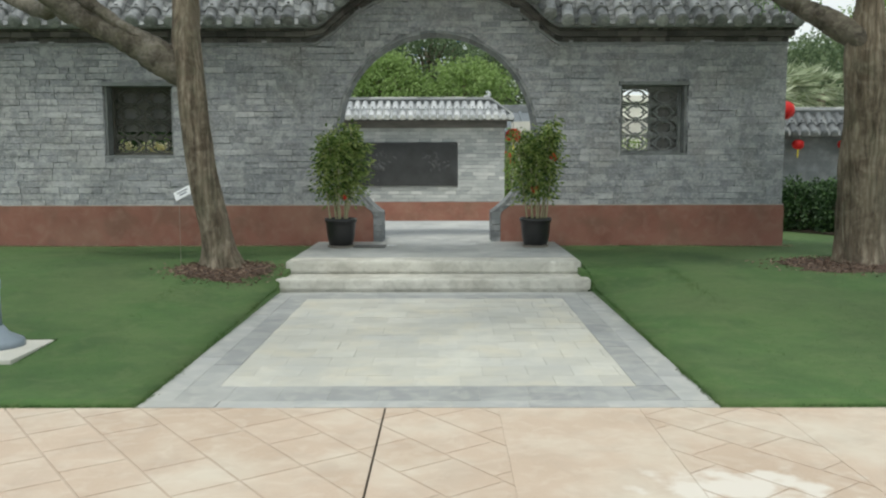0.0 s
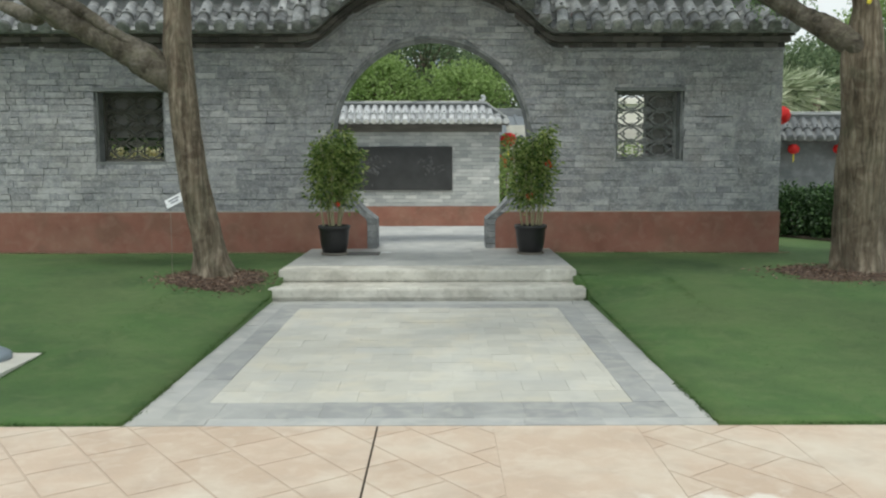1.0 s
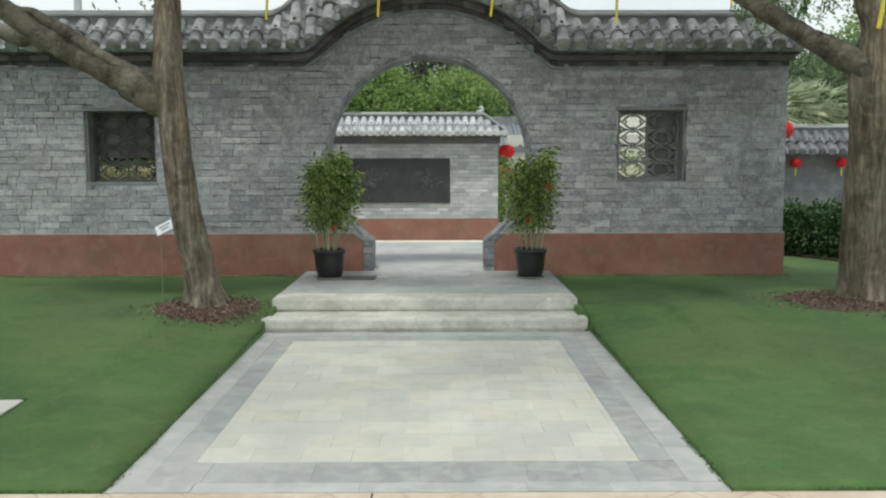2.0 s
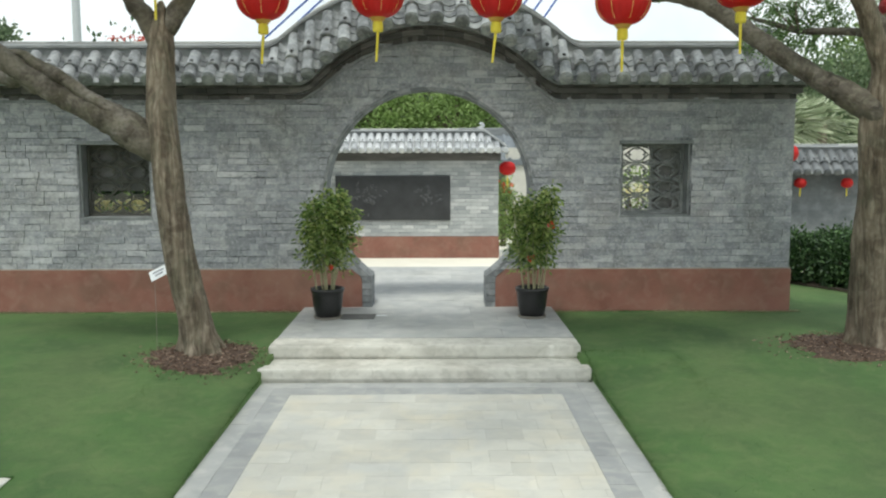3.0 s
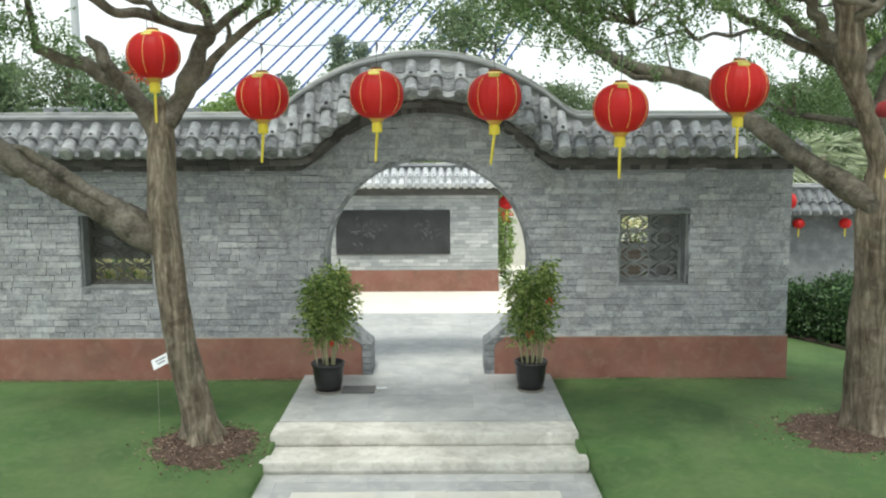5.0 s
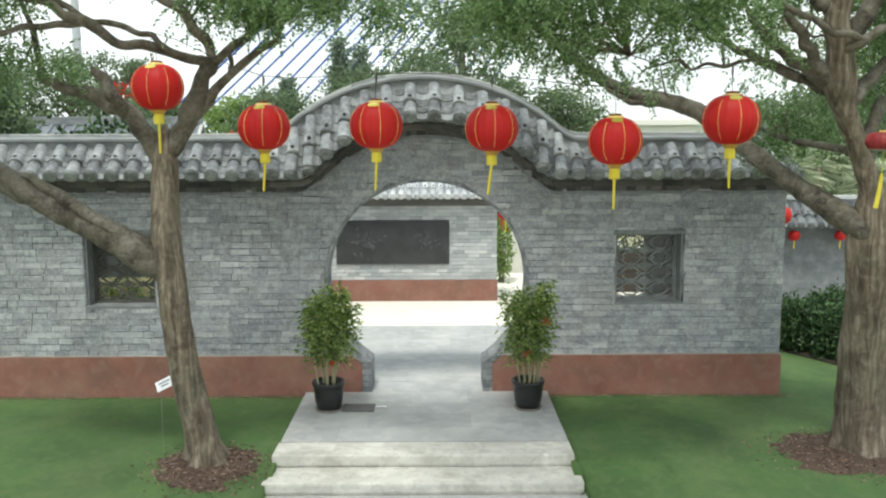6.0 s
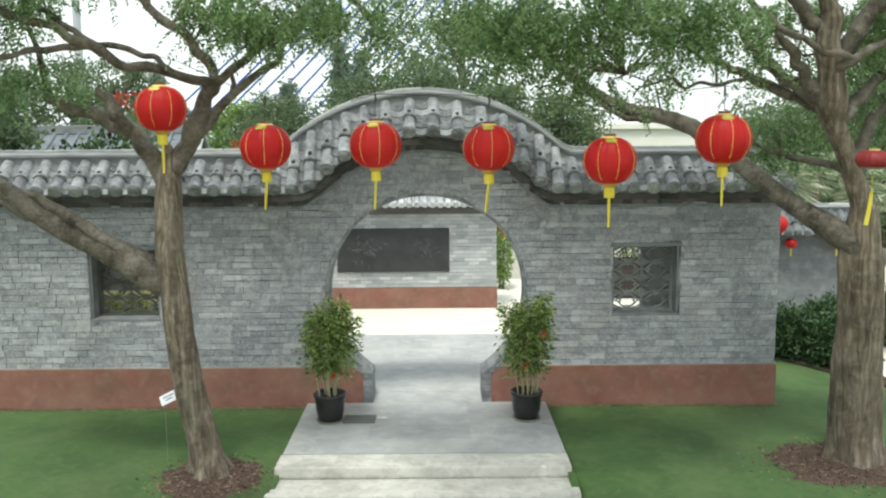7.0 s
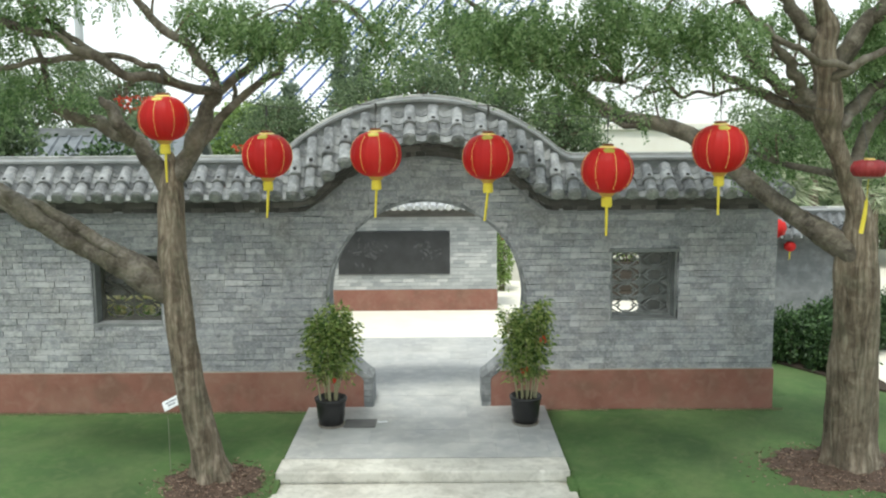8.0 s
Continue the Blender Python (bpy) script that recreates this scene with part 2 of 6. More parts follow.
M_bamboo_leaf = material("bamboo_leaves", [(0.06, 0.115, 0.025), (0.125, 0.205, 0.045), (0.22, 0.305, 0.075), (0.33, 0.385, 0.13)], (0.5, 0.65), 2, 9, 0, "island", vary=0.7, through_light=0.3)
M_cane = material("bamboo_cane", [(0.24, 0.23, 0.12), (0.42, 0.40, 0.26)], (0.5, 0.7), 4, 40, 0.1)
M_bloom = material("red_blooms", [(0.5, 0.03, 0.02), (0.7, 0.08, 0.03)], (0.6, 0.8), 3, 9, 0, "island", vary=0.6, through_light=0.2)
M_pale_bloom = material("pale_yellow_blooms", [(0.78, 0.70, 0.35), (0.88, 0.86, 0.66)], (0.6, 0.8), 3, 9, 0, "island", vary=0.6, through_light=0.3)
M_mulch_board = material("dark_brown_boards", [(0.022, 0.018, 0.014), (0.04, 0.032, 0.025), (0.06, 0.05, 0.04)], (0.7, 0.9), 4, 60, 0.3, "object", vary=0.4, stretch=(0.3, 1, 3))
M_pot = material("black_glazed_pot", [(0.012, 0.012, 0.013), (0.025, 0.024, 0.024)], (0.22, 0.4), 6, 60, 0.05)
M_saucer = material("clay_saucer", [(0.22, 0.2, 0.17), (0.34, 0.31, 0.27)], (0.8, 0.9), 6, 60, 0.1)
M_earth = material("potting_earth", [(0.03, 0.022, 0.016), (0.06, 0.045, 0.03)], (0.9, 1), 20, 90, 0.6)
M_silk = material("red_lantern_silk", [(0.50, 0.010, 0.012), (0.60, 0.016, 0.016), (0.66, 0.03, 0.025)], (0.45, 0.6), 2, 120, 0.05, through_light=0.3, gloss=0.4)
M_old_silk = material("aged_red_silk", [(0.20, 0.014, 0.02), (0.30, 0.025, 0.03), (0.40, 0.05, 0.05)], (0.4, 0.6), 9, 60, 0.15, through_light=0.15)
M_gold = material("gold_trim", [(0.86, 0.62, 0.14), (0.95, 0.78, 0.30)], (0.25, 0.4), 6, 50, 0.05, gloss=0.6)
# Bright gold of the sun-glint patches on the lanterns.
M_glint = material("bright_gold_glint", [(0.95, 0.72, 0.10), (0.98, 0.82, 0.25)], (0.2, 0.3), 6, 50, 0.05, metal=0.6, gloss=0.7)
M_cap_gold = material("dull_gold_paint", [(0.40, 0.22, 0.04), (0.58, 0.37, 0.08)], (0.4, 0.55), 6, 50, 0.05, gloss=0.5)
M_cap_wood = material("red_brown_cap", [(0.16, 0.04, 0.02), (0.26, 0.08, 0.04)], (0.5, 0.7), 6, 50, 0.05)
M_tassel = material("yellow_tassel", [(0.68, 0.55, 0.04), (0.85, 0.74, 0.10)], (0.7, 0.9), 6, 160, 0.2)
M_wire = material("dark_wire", [(0.05, 0.05, 0.05), (0.09, 0.09, 0.09)], (0.5, 0.7), bump=0)
M_panel = material("black_stone_panel", [(0.02, 0.021, 0.023), (0.035, 0.037, 0.04), (0.055, 0.057, 0.06)], (0.4, 0.6), 3, 60, 0.15)
M_relief = material("carved_grey_relief", [(0.05, 0.053, 0.056), (0.095, 0.10, 0.104)], (0.6, 0.8), 8, 60, 0.2)
M_board = material("dull_grey_board", [(0.15, 0.153, 0.148), (0.21, 0.213, 0.205), (0.28, 0.282, 0.27)], (0.8, 0.95), 3, 50, 0.2, stretch=(1, 1, 0.5))
M_lattice = material("cast_grey_lattice", [(0.14, 0.148, 0.148), (0.23, 0.242, 0.243), (0.34, 0.354, 0.354)], (0.75, 0.9), 8, 80, 0.2)
M_old_lattice = material("dull_olive_lattice", [(0.055, 0.056, 0.047), (0.09, 0.09, 0.077), (0.135, 0.134, 0.118)], (0.8, 0.95), 6, 80, 0.2)
M_frame = material("dark_window_stone", [(0.125, 0.134, 0.138), (0.195, 0.208, 0.213), (0.28, 0.294, 0.298)], (0.8, 0.92), 5, 80, 0.2)
M_white = material("white_card", [(0.72, 0.74, 0.78), (0.8, 0.82, 0.84)], (0.5, 0.6), bump=0)
M_print = material("grey_print", [(0.2, 0.22, 0.26), (0.3, 0.32, 0.36)], (0.6, 0.7), bump=0)
M_steel = material("blue_grey_painted_metal", [(0.20, 0.245, 0.30), (0.27, 0.32, 0.37)], (0.4, 0.6), 4, 60, 0.05, gloss=0.5)
M_concrete = material("pale_concrete", [(0.50, 0.49, 0.45), (0.62, 0.61, 0.56)], (0.8, 0.95), 5, 90, 0.2)
M_dark_patch = material("dark_patch_grey", [(0.10, 0.10, 0.10), (0.15, 0.15, 0.145)], (0.8, 0.95), 8, 90, 0.3)
M_cable = material("blue_bridge_cable", [(0.05, 0.11, 0.42), (0.08, 0.16, 0.5)], (0.5, 0.6), bump=0)
M_mast = material("pale_bridge_mast", [(0.5, 0.52, 0.55), (0.6, 0.62, 0.65)], (0.6, 0.8), bump=0.05)
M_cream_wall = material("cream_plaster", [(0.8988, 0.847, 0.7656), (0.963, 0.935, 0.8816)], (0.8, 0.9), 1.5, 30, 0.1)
M_dark_glass = material("dark_window_glass", [(0.02, 0.025, 0.03), (0.04, 0.045, 0.05)], (0.1, 0.2), bump=0)
M_blue_roof = material("blue_grey_roof_tile", [(0.10, 0.118, 0.135), (0.155, 0.175, 0.195), (0.21, 0.23, 0.25)], (0.6, 0.8), 3, 40, 0.2, stretch=(1, 1, 1))


def patch(m, centre, radii, colour):
    """A pale worn patch with a ragged edge."""
    n, l = m.node_tree.nodes, m.node_tree.links
    p = n["Principled BSDF"]
    geo, mp, ns, cr = n.new("ShaderNodeNewGeometry"), n.new("ShaderNodeMapping"), n.new("ShaderNodeTexNoise"), n.new("ShaderNodeValToRGB")
    mp.vector_type = "TEXTURE"
    mp.inputs["Location"].default_value = (*centre, 0)
    mp.inputs["Scale"].default_value = (*radii, 1)
    dist = n.new("ShaderNodeVectorMath")
    dist.operation = "LENGTH"
    l.new(geo.outputs["Position"], mp.inputs["Vector"])
    l.new(mp.outputs["Vector"], dist.inputs[0])
    ns.inputs["Scale"].default_value, ns.inputs["Detail"].default_value = 6.0, 8
    l.new(geo.outputs["Position"], ns.inputs["Vector"])
    far = n.new("ShaderNodeMath")
    far.operation = "MULTIPLY_ADD"
    l.new(dist.outputs["Value"], far.inputs[0])
    far.inputs[1].default_value = -0.35
    l.new(ns.outputs["Fac"], far.inputs[2])
    cr.color_ramp.elements[0].position, cr.color_ramp.elements[1].position = 0.22, 0.38
    l.new(far.outputs[0], cr.inputs["Fac"])
    sm = n.new("ShaderNodeMix")
    sm.data_type = "RGBA"
    l.new(cr.outputs["Color"], sm.inputs[0])
    l.new(p.inputs["Base Color"].links[0].from_socket, sm.inputs[6])
    sm.inputs[7].default_value = (*colour, 1)
    l.new(sm.outputs[2], p.inputs["Base Color"])


patch(M_step, (1.25, 8.094), (0.07, 0.04), (0.68, 0.67, 0.62))
patch(M_plaza, (1.35, 2.126), (0.5, 0.28), (0.66, 0.61, 0.555))


def fissures(m, scale, stretch, depth):
    """Dark cracks between bark plates."""
    n, l = m.node_tree.nodes, m.node_tree.links
    p = n["Principled BSDF"]
    geo, mp, v, cr, wob = (n.new("ShaderNodeNewGeometry"), n.new("ShaderNodeMapping"), n.new("ShaderNodeTexVoronoi"), n.new("ShaderNodeValToRGB"), n.new("ShaderNodeTexNoise"))
    mp.inputs["Scale"].default_value = stretch
    wob.inputs["Scale"].default_value = 5.0
    v.feature = "DISTANCE_TO_EDGE"
    v.inputs["Scale"].default_value = scale
    mixv = n.new("ShaderNodeMix")
    mixv.data_type = "VECTOR"
    mixv.inputs[0].default_value = 0.07
    l.new(geo.outputs["Position"], mp.inputs["Vector"])
    l.new(geo.outputs["Position"], wob.inputs["Vector"])
    l.new(mp.outputs["Vector"], mixv.inputs[4])
    l.new(wob.outputs["Color"], mixv.inputs[5])
    l.new(mixv.outputs[1], v.inputs["Vector"])
    cr.color_ramp.elements[0].color = (0.60, 0.58, 0.56, 1)
    cr.color_ramp.elements[0].position, cr.color_ramp.elements[1].position = 0.0, 0.30
    l.new(v.outputs["Distance"], cr.inputs["Fac"])
    mul = n.new("ShaderNodeMix")
    mul.data_type, mul.blend_type = "RGBA", "MULTIPLY"
    mul.inputs[0].default_value = 1.0
    source = p.inputs["Base Color"].links[0].from_socket
    l.new(source, mul.inputs[6])
    l.new(cr.outputs["Color"], mul.inputs[7])
    l.new(mul.outputs[2], p.inputs["Base Color"])
    b = n.new("ShaderNodeBump")
    b.inputs["Distance"].default_value, b.inputs["Strength"].default_value = depth, 0.9
    l.new(cr.outputs["Color"], b.inputs["Height"])
    l.new(p.inputs["Normal"].links[0].from_socket, b.inputs["Normal"])
    l.new(b.outputs["Normal"], p.inputs["Normal"])


fissures(M_bark, 17.0, (1.0, 1.0, 0.04), 0.014)


# ---- builders ----
def mesh_of(bm, name):
    me = bpy.data.meshes.new(name)
    bmesh.ops.recalc_face_normals(bm, faces=bm.faces[:])
    bm.to_mesh(me)
    bm.free()
    return me


def part(name, bm, material, parent=None, label="", smooth=False):
    """Links a bmesh (or a mesh) as ONE mesh object, under a thing or a part if one is given."""
    me = mesh_of(bm, name) if isinstance(bm, bmesh.types.BMesh) else bm
    if not me.materials:
        for one in material if isinstance(material, (list, tuple)) else (material,):
            me.materials.append(one)
    if smooth:
        me.polygons.foreach_set("use_smooth", [True] * len(me.polygons))
    ob = new(name, me)
    if parent is not None:
        ob.parent = parent
    return tagged(ob, label) if label else ob


def thing(name, x=0, y=0, z=0, label="", category="", group="", rz=0):
    ob = new(name)
    ob.empty_display_size = 0.1
    ob.matrix_world = pose(x, y, z, 0, 0, rz)
    return tagged(ob, label, category, group)


def box(bm, x0, x1, y0, y1, z0, z1, bevel=0.0):
    m = Matrix.LocRotScale(((x0 + x1) / 2, (y0 + y1) / 2, (z0 + z1) / 2), None, (x1 - x0, y1 - y0, z1 - z0))
    got = bmesh.ops.create_cube(bm, size=1, matrix=m)
    if bevel:
        edges = list({e for v in got["verts"] for e in v.link_edges})
        bmesh.ops.bevel(bm, geom=edges, offset=bevel, segments=2, affect="EDGES", profile=0.6)
    return bm


def prism(bm, outline, y0, y1):
    """Extrudes an outline of (x, z) from y0 to y1."""
    f = bm.faces.new([bm.verts.new((x, y0, z)) for x, z in outline])
    got = bmesh.ops.extrude_face_region(bm, geom=[f])
    bmesh.ops.translate(bm, vec=(0, y1 - y0, 0), verts=[v for v in got["geom"] if isinstance(v, bmesh.types.BMVert)])
    return bm


def lathe(bm, profile, segments=24, x=0.0, y=0.0, z=0.0, lobes=0, depth=0.0):
    """Turns a profile of (radius, height) about the upright axis; lobes give a ribbed body."""
    rings = []
    for r, h in profile:
        ring = []
        for k in range(segments):
            a = 2 * math.pi * k / segments
            q = r * (1 - depth * (1 - abs(math.sin(a * lobes / 2)))) if lobes else r
            ring.append(bm.verts.new((x + q * math.cos(a), y + q * math.sin(a), z + h)))
        rings.append(ring)
    for a, b in zip(rings, rings[1:]):
        for k in range(segments):
            bm.faces.new((a[k], a[(k + 1) % segments], b[(k + 1) % segments], b[k]))
    bm.faces.new(rings[0])
    bm.faces.new(rings[-1])
    return bm


def tube(bm, points, sides=8, rough=0.0, seed=0):
    """A tapered tube along (x, y, z, radius) points, softly bent and, for bark, uneven."""
    pts = []
    n = len(points)
    for i in range(n - 1):
        p0, p1, p2, p3 = (points[max(i - 1, 0)], points[i], points[i + 1], points[min(i + 2, n - 1)])
        steps = 8 if sides > 20 else 4
        for k in range(steps):
            t = k / steps
            pts.append([0.5 * (2 * b + (c - a) * t + (2 * a - 5 * b + 4 * c - d) * t * t + (3 * b - a - 3 * c + d) * t ** 3)
                        for a, b, c, d in zip(p0, p1, p2, p3)])
    pts.append(list(points[-1]))
    rings = []
    for i, (x, y, z, r) in enumerate(pts):
        a, b = pts[max(i - 1, 0)], pts[min(i + 1, len(pts) - 1)]
        way = Vector((b[0] - a[0], b[1] - a[1], b[2] - a[2])).normalized()
        side = way.cross(Vector((0.13, 1, 0.07))).normalized()
        other = way.cross(side)
        ring = []
        for k in range(sides):
            ang = 2 * math.pi * k / sides
            d = side * math.cos(ang) + other * math.sin(ang)
            q = max(r, 0.002)
            if rough:
                spot = Vector((x, y, z)) + d * r
                q *= 1 + rough * (0.8 * noise.noise(Vector((spot.x * 5, spot.y * 5, spot.z * 1.1 + seed))) + 0.7 * noise.noise(Vector((spot.x * 17, spot.y * 17, spot.z * 1.6 + seed))))
            ring.append(bm.verts.new(Vector((x, y, z)) + d * q))
        rings.append(ring)
    for a, b in zip(rings, rings[1:]):
        for k in range(sides):
            bm.faces.new((a[k], a[(k + 1) % sides], b[(k + 1) % sides], b[k]))
    bm.faces.new(rings[0])
    bm.faces.new(rings[-1])
    return bm


def quads(name, verts):
    """A mesh of loose quads from an array (n, 4, 3)."""
    n = len(verts)
    me = bpy.data.meshes.new(name)
    me.vertices.add(n * 4)
    me.vertices.foreach_set("co", np.asarray(verts, dtype=np.float32).reshape(-1))
    me.loops.add(n * 4)
    me.loops.foreach_set("vertex_index", np.arange(n * 4, dtype=np.int32))
    me.polygons.add(n)
    me.polygons.foreach_set("loop_start", np.arange(0, n * 4, 4, dtype=np.int32))
    me.update(calc_edges=True)
    me.validate()
    return me


def unit(v):
    return v / np.maximum(np.linalg.norm(v, axis=-1, keepdims=True), 1e-9)


def leaf_quads(base, way, length, width, rng):
    """Pointed leaves from their stalks: rhombs along way, turned at random about it."""
    n = len(base)
    side = unit(np.cross(way, unit(rng.normal(size=(n, 3)))))
    length, width = np.broadcast_to(length, n)[:, None], np.broadcast_to(width, n)[:, None]
    mid = base + way * length * 0.45
    return np.stack([base, mid + side * width / 2, base + way * length, mid - side * width / 2], axis=1)


def sprays(centres, rng, size=0.22, leaflets=14, leaf=0.05, droop=0.5):
    """Feathered leaf sprays: leaflets in two rows along a drooping stalk."""
    n = len(centres)
    way = rng.normal(size=(n, 3))
    way[:, 2] = way[:, 2] * 0.5 - droop
    way = unit(way)
    side = unit(np.cross(way, rng.normal(size=(n, 3))))
    made = []
    for k in range(leaflets):
        f = (k // 2 + 1) / (leaflets / 2 + 0.5)
        sign = 1 if k % 2 else -1
        base = centres + way * size * f + np.array((0, 0, -1)) * size * 0.35 * f * f
        d = unit(side * sign + way * 0.55 + rng.normal(size=(n, 3)) * 0.25)
        made.append(leaf_quads(base, d, leaf * rng.uniform(0.7, 1.2, n), leaf * 0.45, rng))
    return np.concatenate(made)


def smooth(a, b, v):
    v = min(max((v - a) / (b - a), 0), 1)
    return v * v * (3 - 2 * v)


def loft(bm, xs, section):
    """Runs a closed (y, z) section, which may change with x, along xs."""
    rings = [[bm.verts.new((x, y, z)) for y, z in section(x)] for x in xs]
    n = len(rings[0])
    for a, b in zip(rings, rings[1:]):
        for k in range(n):
            bm.faces.new((a[k], a[(k + 1) % n], b[(k + 1) % n], b[k]))
    bm.faces.new(rings[0])
    bm.faces.new(rings[-1])
    return bm


# ---- the plan: metres, x along the wall, y towards it ----
WALL_Y, WALL_BACK, WALL_LEFT, WALL_RIGHT = 10.451, 10.931, -11.0, 4.67
GATE_X, GATE_Z, GATE_R, GATE_HALF = -0.065, 1.776, 1.325, 0.745
RING, JAMB = 0.035, 0.13
FLOOR = 0.28
YARD_Y = 14.55
PATH_L, PATH_R, PATH_Y0, PATH_Y1 = -1.714, 1.622, 3.335, 7.658
WINDOWS = [(-4.59, -3.66, 1.44, 2.435), (2.44, 3.34, 1.46, 2.435)]
PLINTH_Z = 0.778


def blend_max(a, b, k):
    h = max(k - abs(a - b), 0) / k
    return max(a, b) + h * h * k * 0.25


def hump(x, radius, centre, flat, k, middle=-0.05):
    d = radius * radius - (x - middle) ** 2
    return blend_max(flat, centre + math.sqrt(d), k) if d > 0 else flat


def eave_z(x):
    """The foot of the tile ends over the gate wall."""
    return hump(x, 1.97, 1.90, 3.132, 0.16)


def ridge_z(x):
    return hump(x, 2.75, 1.77, 3.727, 0.12, -0.12) - max(x - 4.28, 0) * 0.62


# ---- ground: one sheet to the horizon ----
def ground_z(x, y):
    if y < PATH_Y0 + 0.001:
        return -0.09
    if y < 7.822 and PATH_L - 0.001 < x < PATH_R + 0.001 or 7.822 <= y < 18.722 and -1.665 < x < 1.515:
        return -0.16
    if y > WALL_BACK + 0.015 and x < 4.9:
        return -0.16 if y < 20.635 else -0.1
    if x > 6.85 and y > 10.39:
        return -0.1
    rise = 0.21 * smooth(3.697, 8.614, y)
    edge = smooth(0, 1.0, min(abs(x - PATH_L), abs(x - PATH_R)))
    rise *= max(0.3 + 0.7 * edge, smooth(6.975, 8.205, y))
    bumps = 0.012 * noise.noise(Vector((x * 0.9, y * 0.9, 0)))
    z = rise + bumps * smooth(3.424, 4.517, y) + 0.012
    return z * (1 - smooth(13.122, 16.537, y)) - 0.1 * smooth(13.122, 16.537, y)


def span(a, b, step):
    n = max(int(round((b - a) / step)), 1)
    return [a + (b - a) * k / n for k in range(n)]


gx = [-1500, -300, -80, -30, -16] + span(-12, PATH_L - 0.002, 0.25) + [PATH_L - 0.002, PATH_L + 0.01, -1.67, -1.66] + span(PATH_L + 0.3, PATH_R - 0.2, 0.6) + [1.51, 1.52, PATH_R - 0.01, PATH_R + 0.002] + span(PATH_R + 0.25, 4.88, 0.25) + [4.88, 4.92] + span(5.15, 6.8, 0.3) + [6.84, 6.86, 8, 10, 14, 30, 80, 300, 1500]
gy = [-1500, -300, -60, -12, -2, 1.5, PATH_Y0 - 0.004, PATH_Y0 + 0.004] + span(3.5, 7.802, 0.22) + [7.802, 7.842] + span(8.022, WALL_BACK - 0.03, 0.22) + [WALL_BACK - 0.03, WALL_BACK + 0.005, WALL_BACK + 0.025] + span(WALL_BACK + 0.4, 18.422, 0.5) + [18.722, 20.635, 26, 40, 80, 200, 500, 1800]
bm = bmesh.new()
grid = [[bm.verts.new((x, y, ground_z(x, y))) for x in gx] for y in gy]
for a, b in zip(grid, grid[1:]):
    for k in range(len(gx) - 1):
        bm.faces.new((a[k], a[k + 1], b[k + 1], b[k]))
ground = part("ground", bm, M_soil, smooth=True)
tagged(ground, "mown green lawn sloping up to the wall", "ground", kind="structure")

# ---- paved path, steps and platform ----
bm = bmesh.new()
box(bm, PATH_L, PATH_R, PATH_Y0, PATH_Y1 + 0.1, -0.12, -0.0035)
path = tagged(part("path", bm, M_joint), "cream stone path with a grey border", "path", kind="structure")


def step_bm(x0, x1, y0, y1, z0, z1):
    b = bmesh.new()
    box(b, x0, x1, y0, y1, z0 + 0.03, z1, 0.026)
    box(b, x0 + 0.03, x1 - 0.03, y0 + 0.02, y1 - 0.02, z0 - 0.02, z0 + 0.04)
    return b


step_low = part("step", step_bm(-1.76, 1.60, PATH_Y1, 8.259, -0.012, 0.14), M_step)
tagged(step_low, "weathered pale stone step with a rounded nosing", "step", "garden steps", "structure")
step_high = part("step", step_bm(-1.725, 1.56, 8.088, 8.511, 0.118, FLOOR), M_step)
tagged(step_high, "weathered pale stone step with a rounded nosing", "step", "garden steps", "structure")
bm = bmesh.new()
box(bm, -1.70, 1.55, 8.506, WALL_Y, -0.1, FLOOR - 0.012)
box(bm, GATE_X - GATE_HALF - 0.02, GATE_X + GATE_HALF + 0.02, WALL_Y, WALL_BACK, -0.1, FLOOR - 0.012)
box(bm, -2.2, 2.2, WALL_BACK, YARD_Y, -0.15, FLOOR - 0.012)
platform = tagged(part("platform", bm, M_joint), "grey stone landing leading through the round gate", "platform", kind="structure")

# ---- the gate wall ----
def gate_half_width(z, r):
    """Half the width of the gate's opening at height z, grown to radius r."""
    d = r * r - (z - GATE_Z) ** 2
    w = math.sqrt(d) if d > 0 else 0.0
    if z < GATE_Z:
        w = max(w, GATE_HALF + r - GATE_R)
    return w


def gate_side(sign, r):
    """The opening's outline on one side, from the floor up to its crown."""
    half = GATE_HALF + r - GATE_R
    start = math.asin(half / r)
    pts = [(GATE_X + sign * half, 0.0)]
    for k in range(41):
        a = math.pi - start - (math.pi - start) * k / 40
        pts.append((GATE_X + sign * r * math.sin(a), GATE_Z + r * math.cos(a)))
    return pts


bm = bmesh.new()
front, back = WALL_Y + 0.006, WALL_BACK
for sign, (wx0, wx1, wz0, wz1), end in ((-1, WINDOWS[0], WALL_LEFT), (1, WINDOWS[1], WALL_RIGHT)):
    inner, outer = (wx1, wx0) if sign < 0 else (wx0, wx1)
    low, high = 0.0, 3.22
    prism(bm, [(end, low), (outer, low), (outer, high), (end, high)], front, back)
    prism(bm, [(outer, low), (inner, low), (inner, wz0), (outer, wz0)], front, back)
    prism(bm, [(outer, wz1), (inner, wz1), (inner, high), (outer, high)], front, back)
    line = gate_side(sign, GATE_R + RING - 0.01)
    top = [(GATE_X + (inner - GATE_X) * k / 24, 0) for k in range(25)]
    top = [(x, max(eave_z(x) + 0.06, high)) for x, _ in top]
    prism(bm, [(inner, low)] + line + top[:-1] + [(inner, high)], front, back)
wall_south = tagged(part("wall_south", bm, M_mortar), "grey brick garden wall with a round moon gate", "wall", kind="structure")

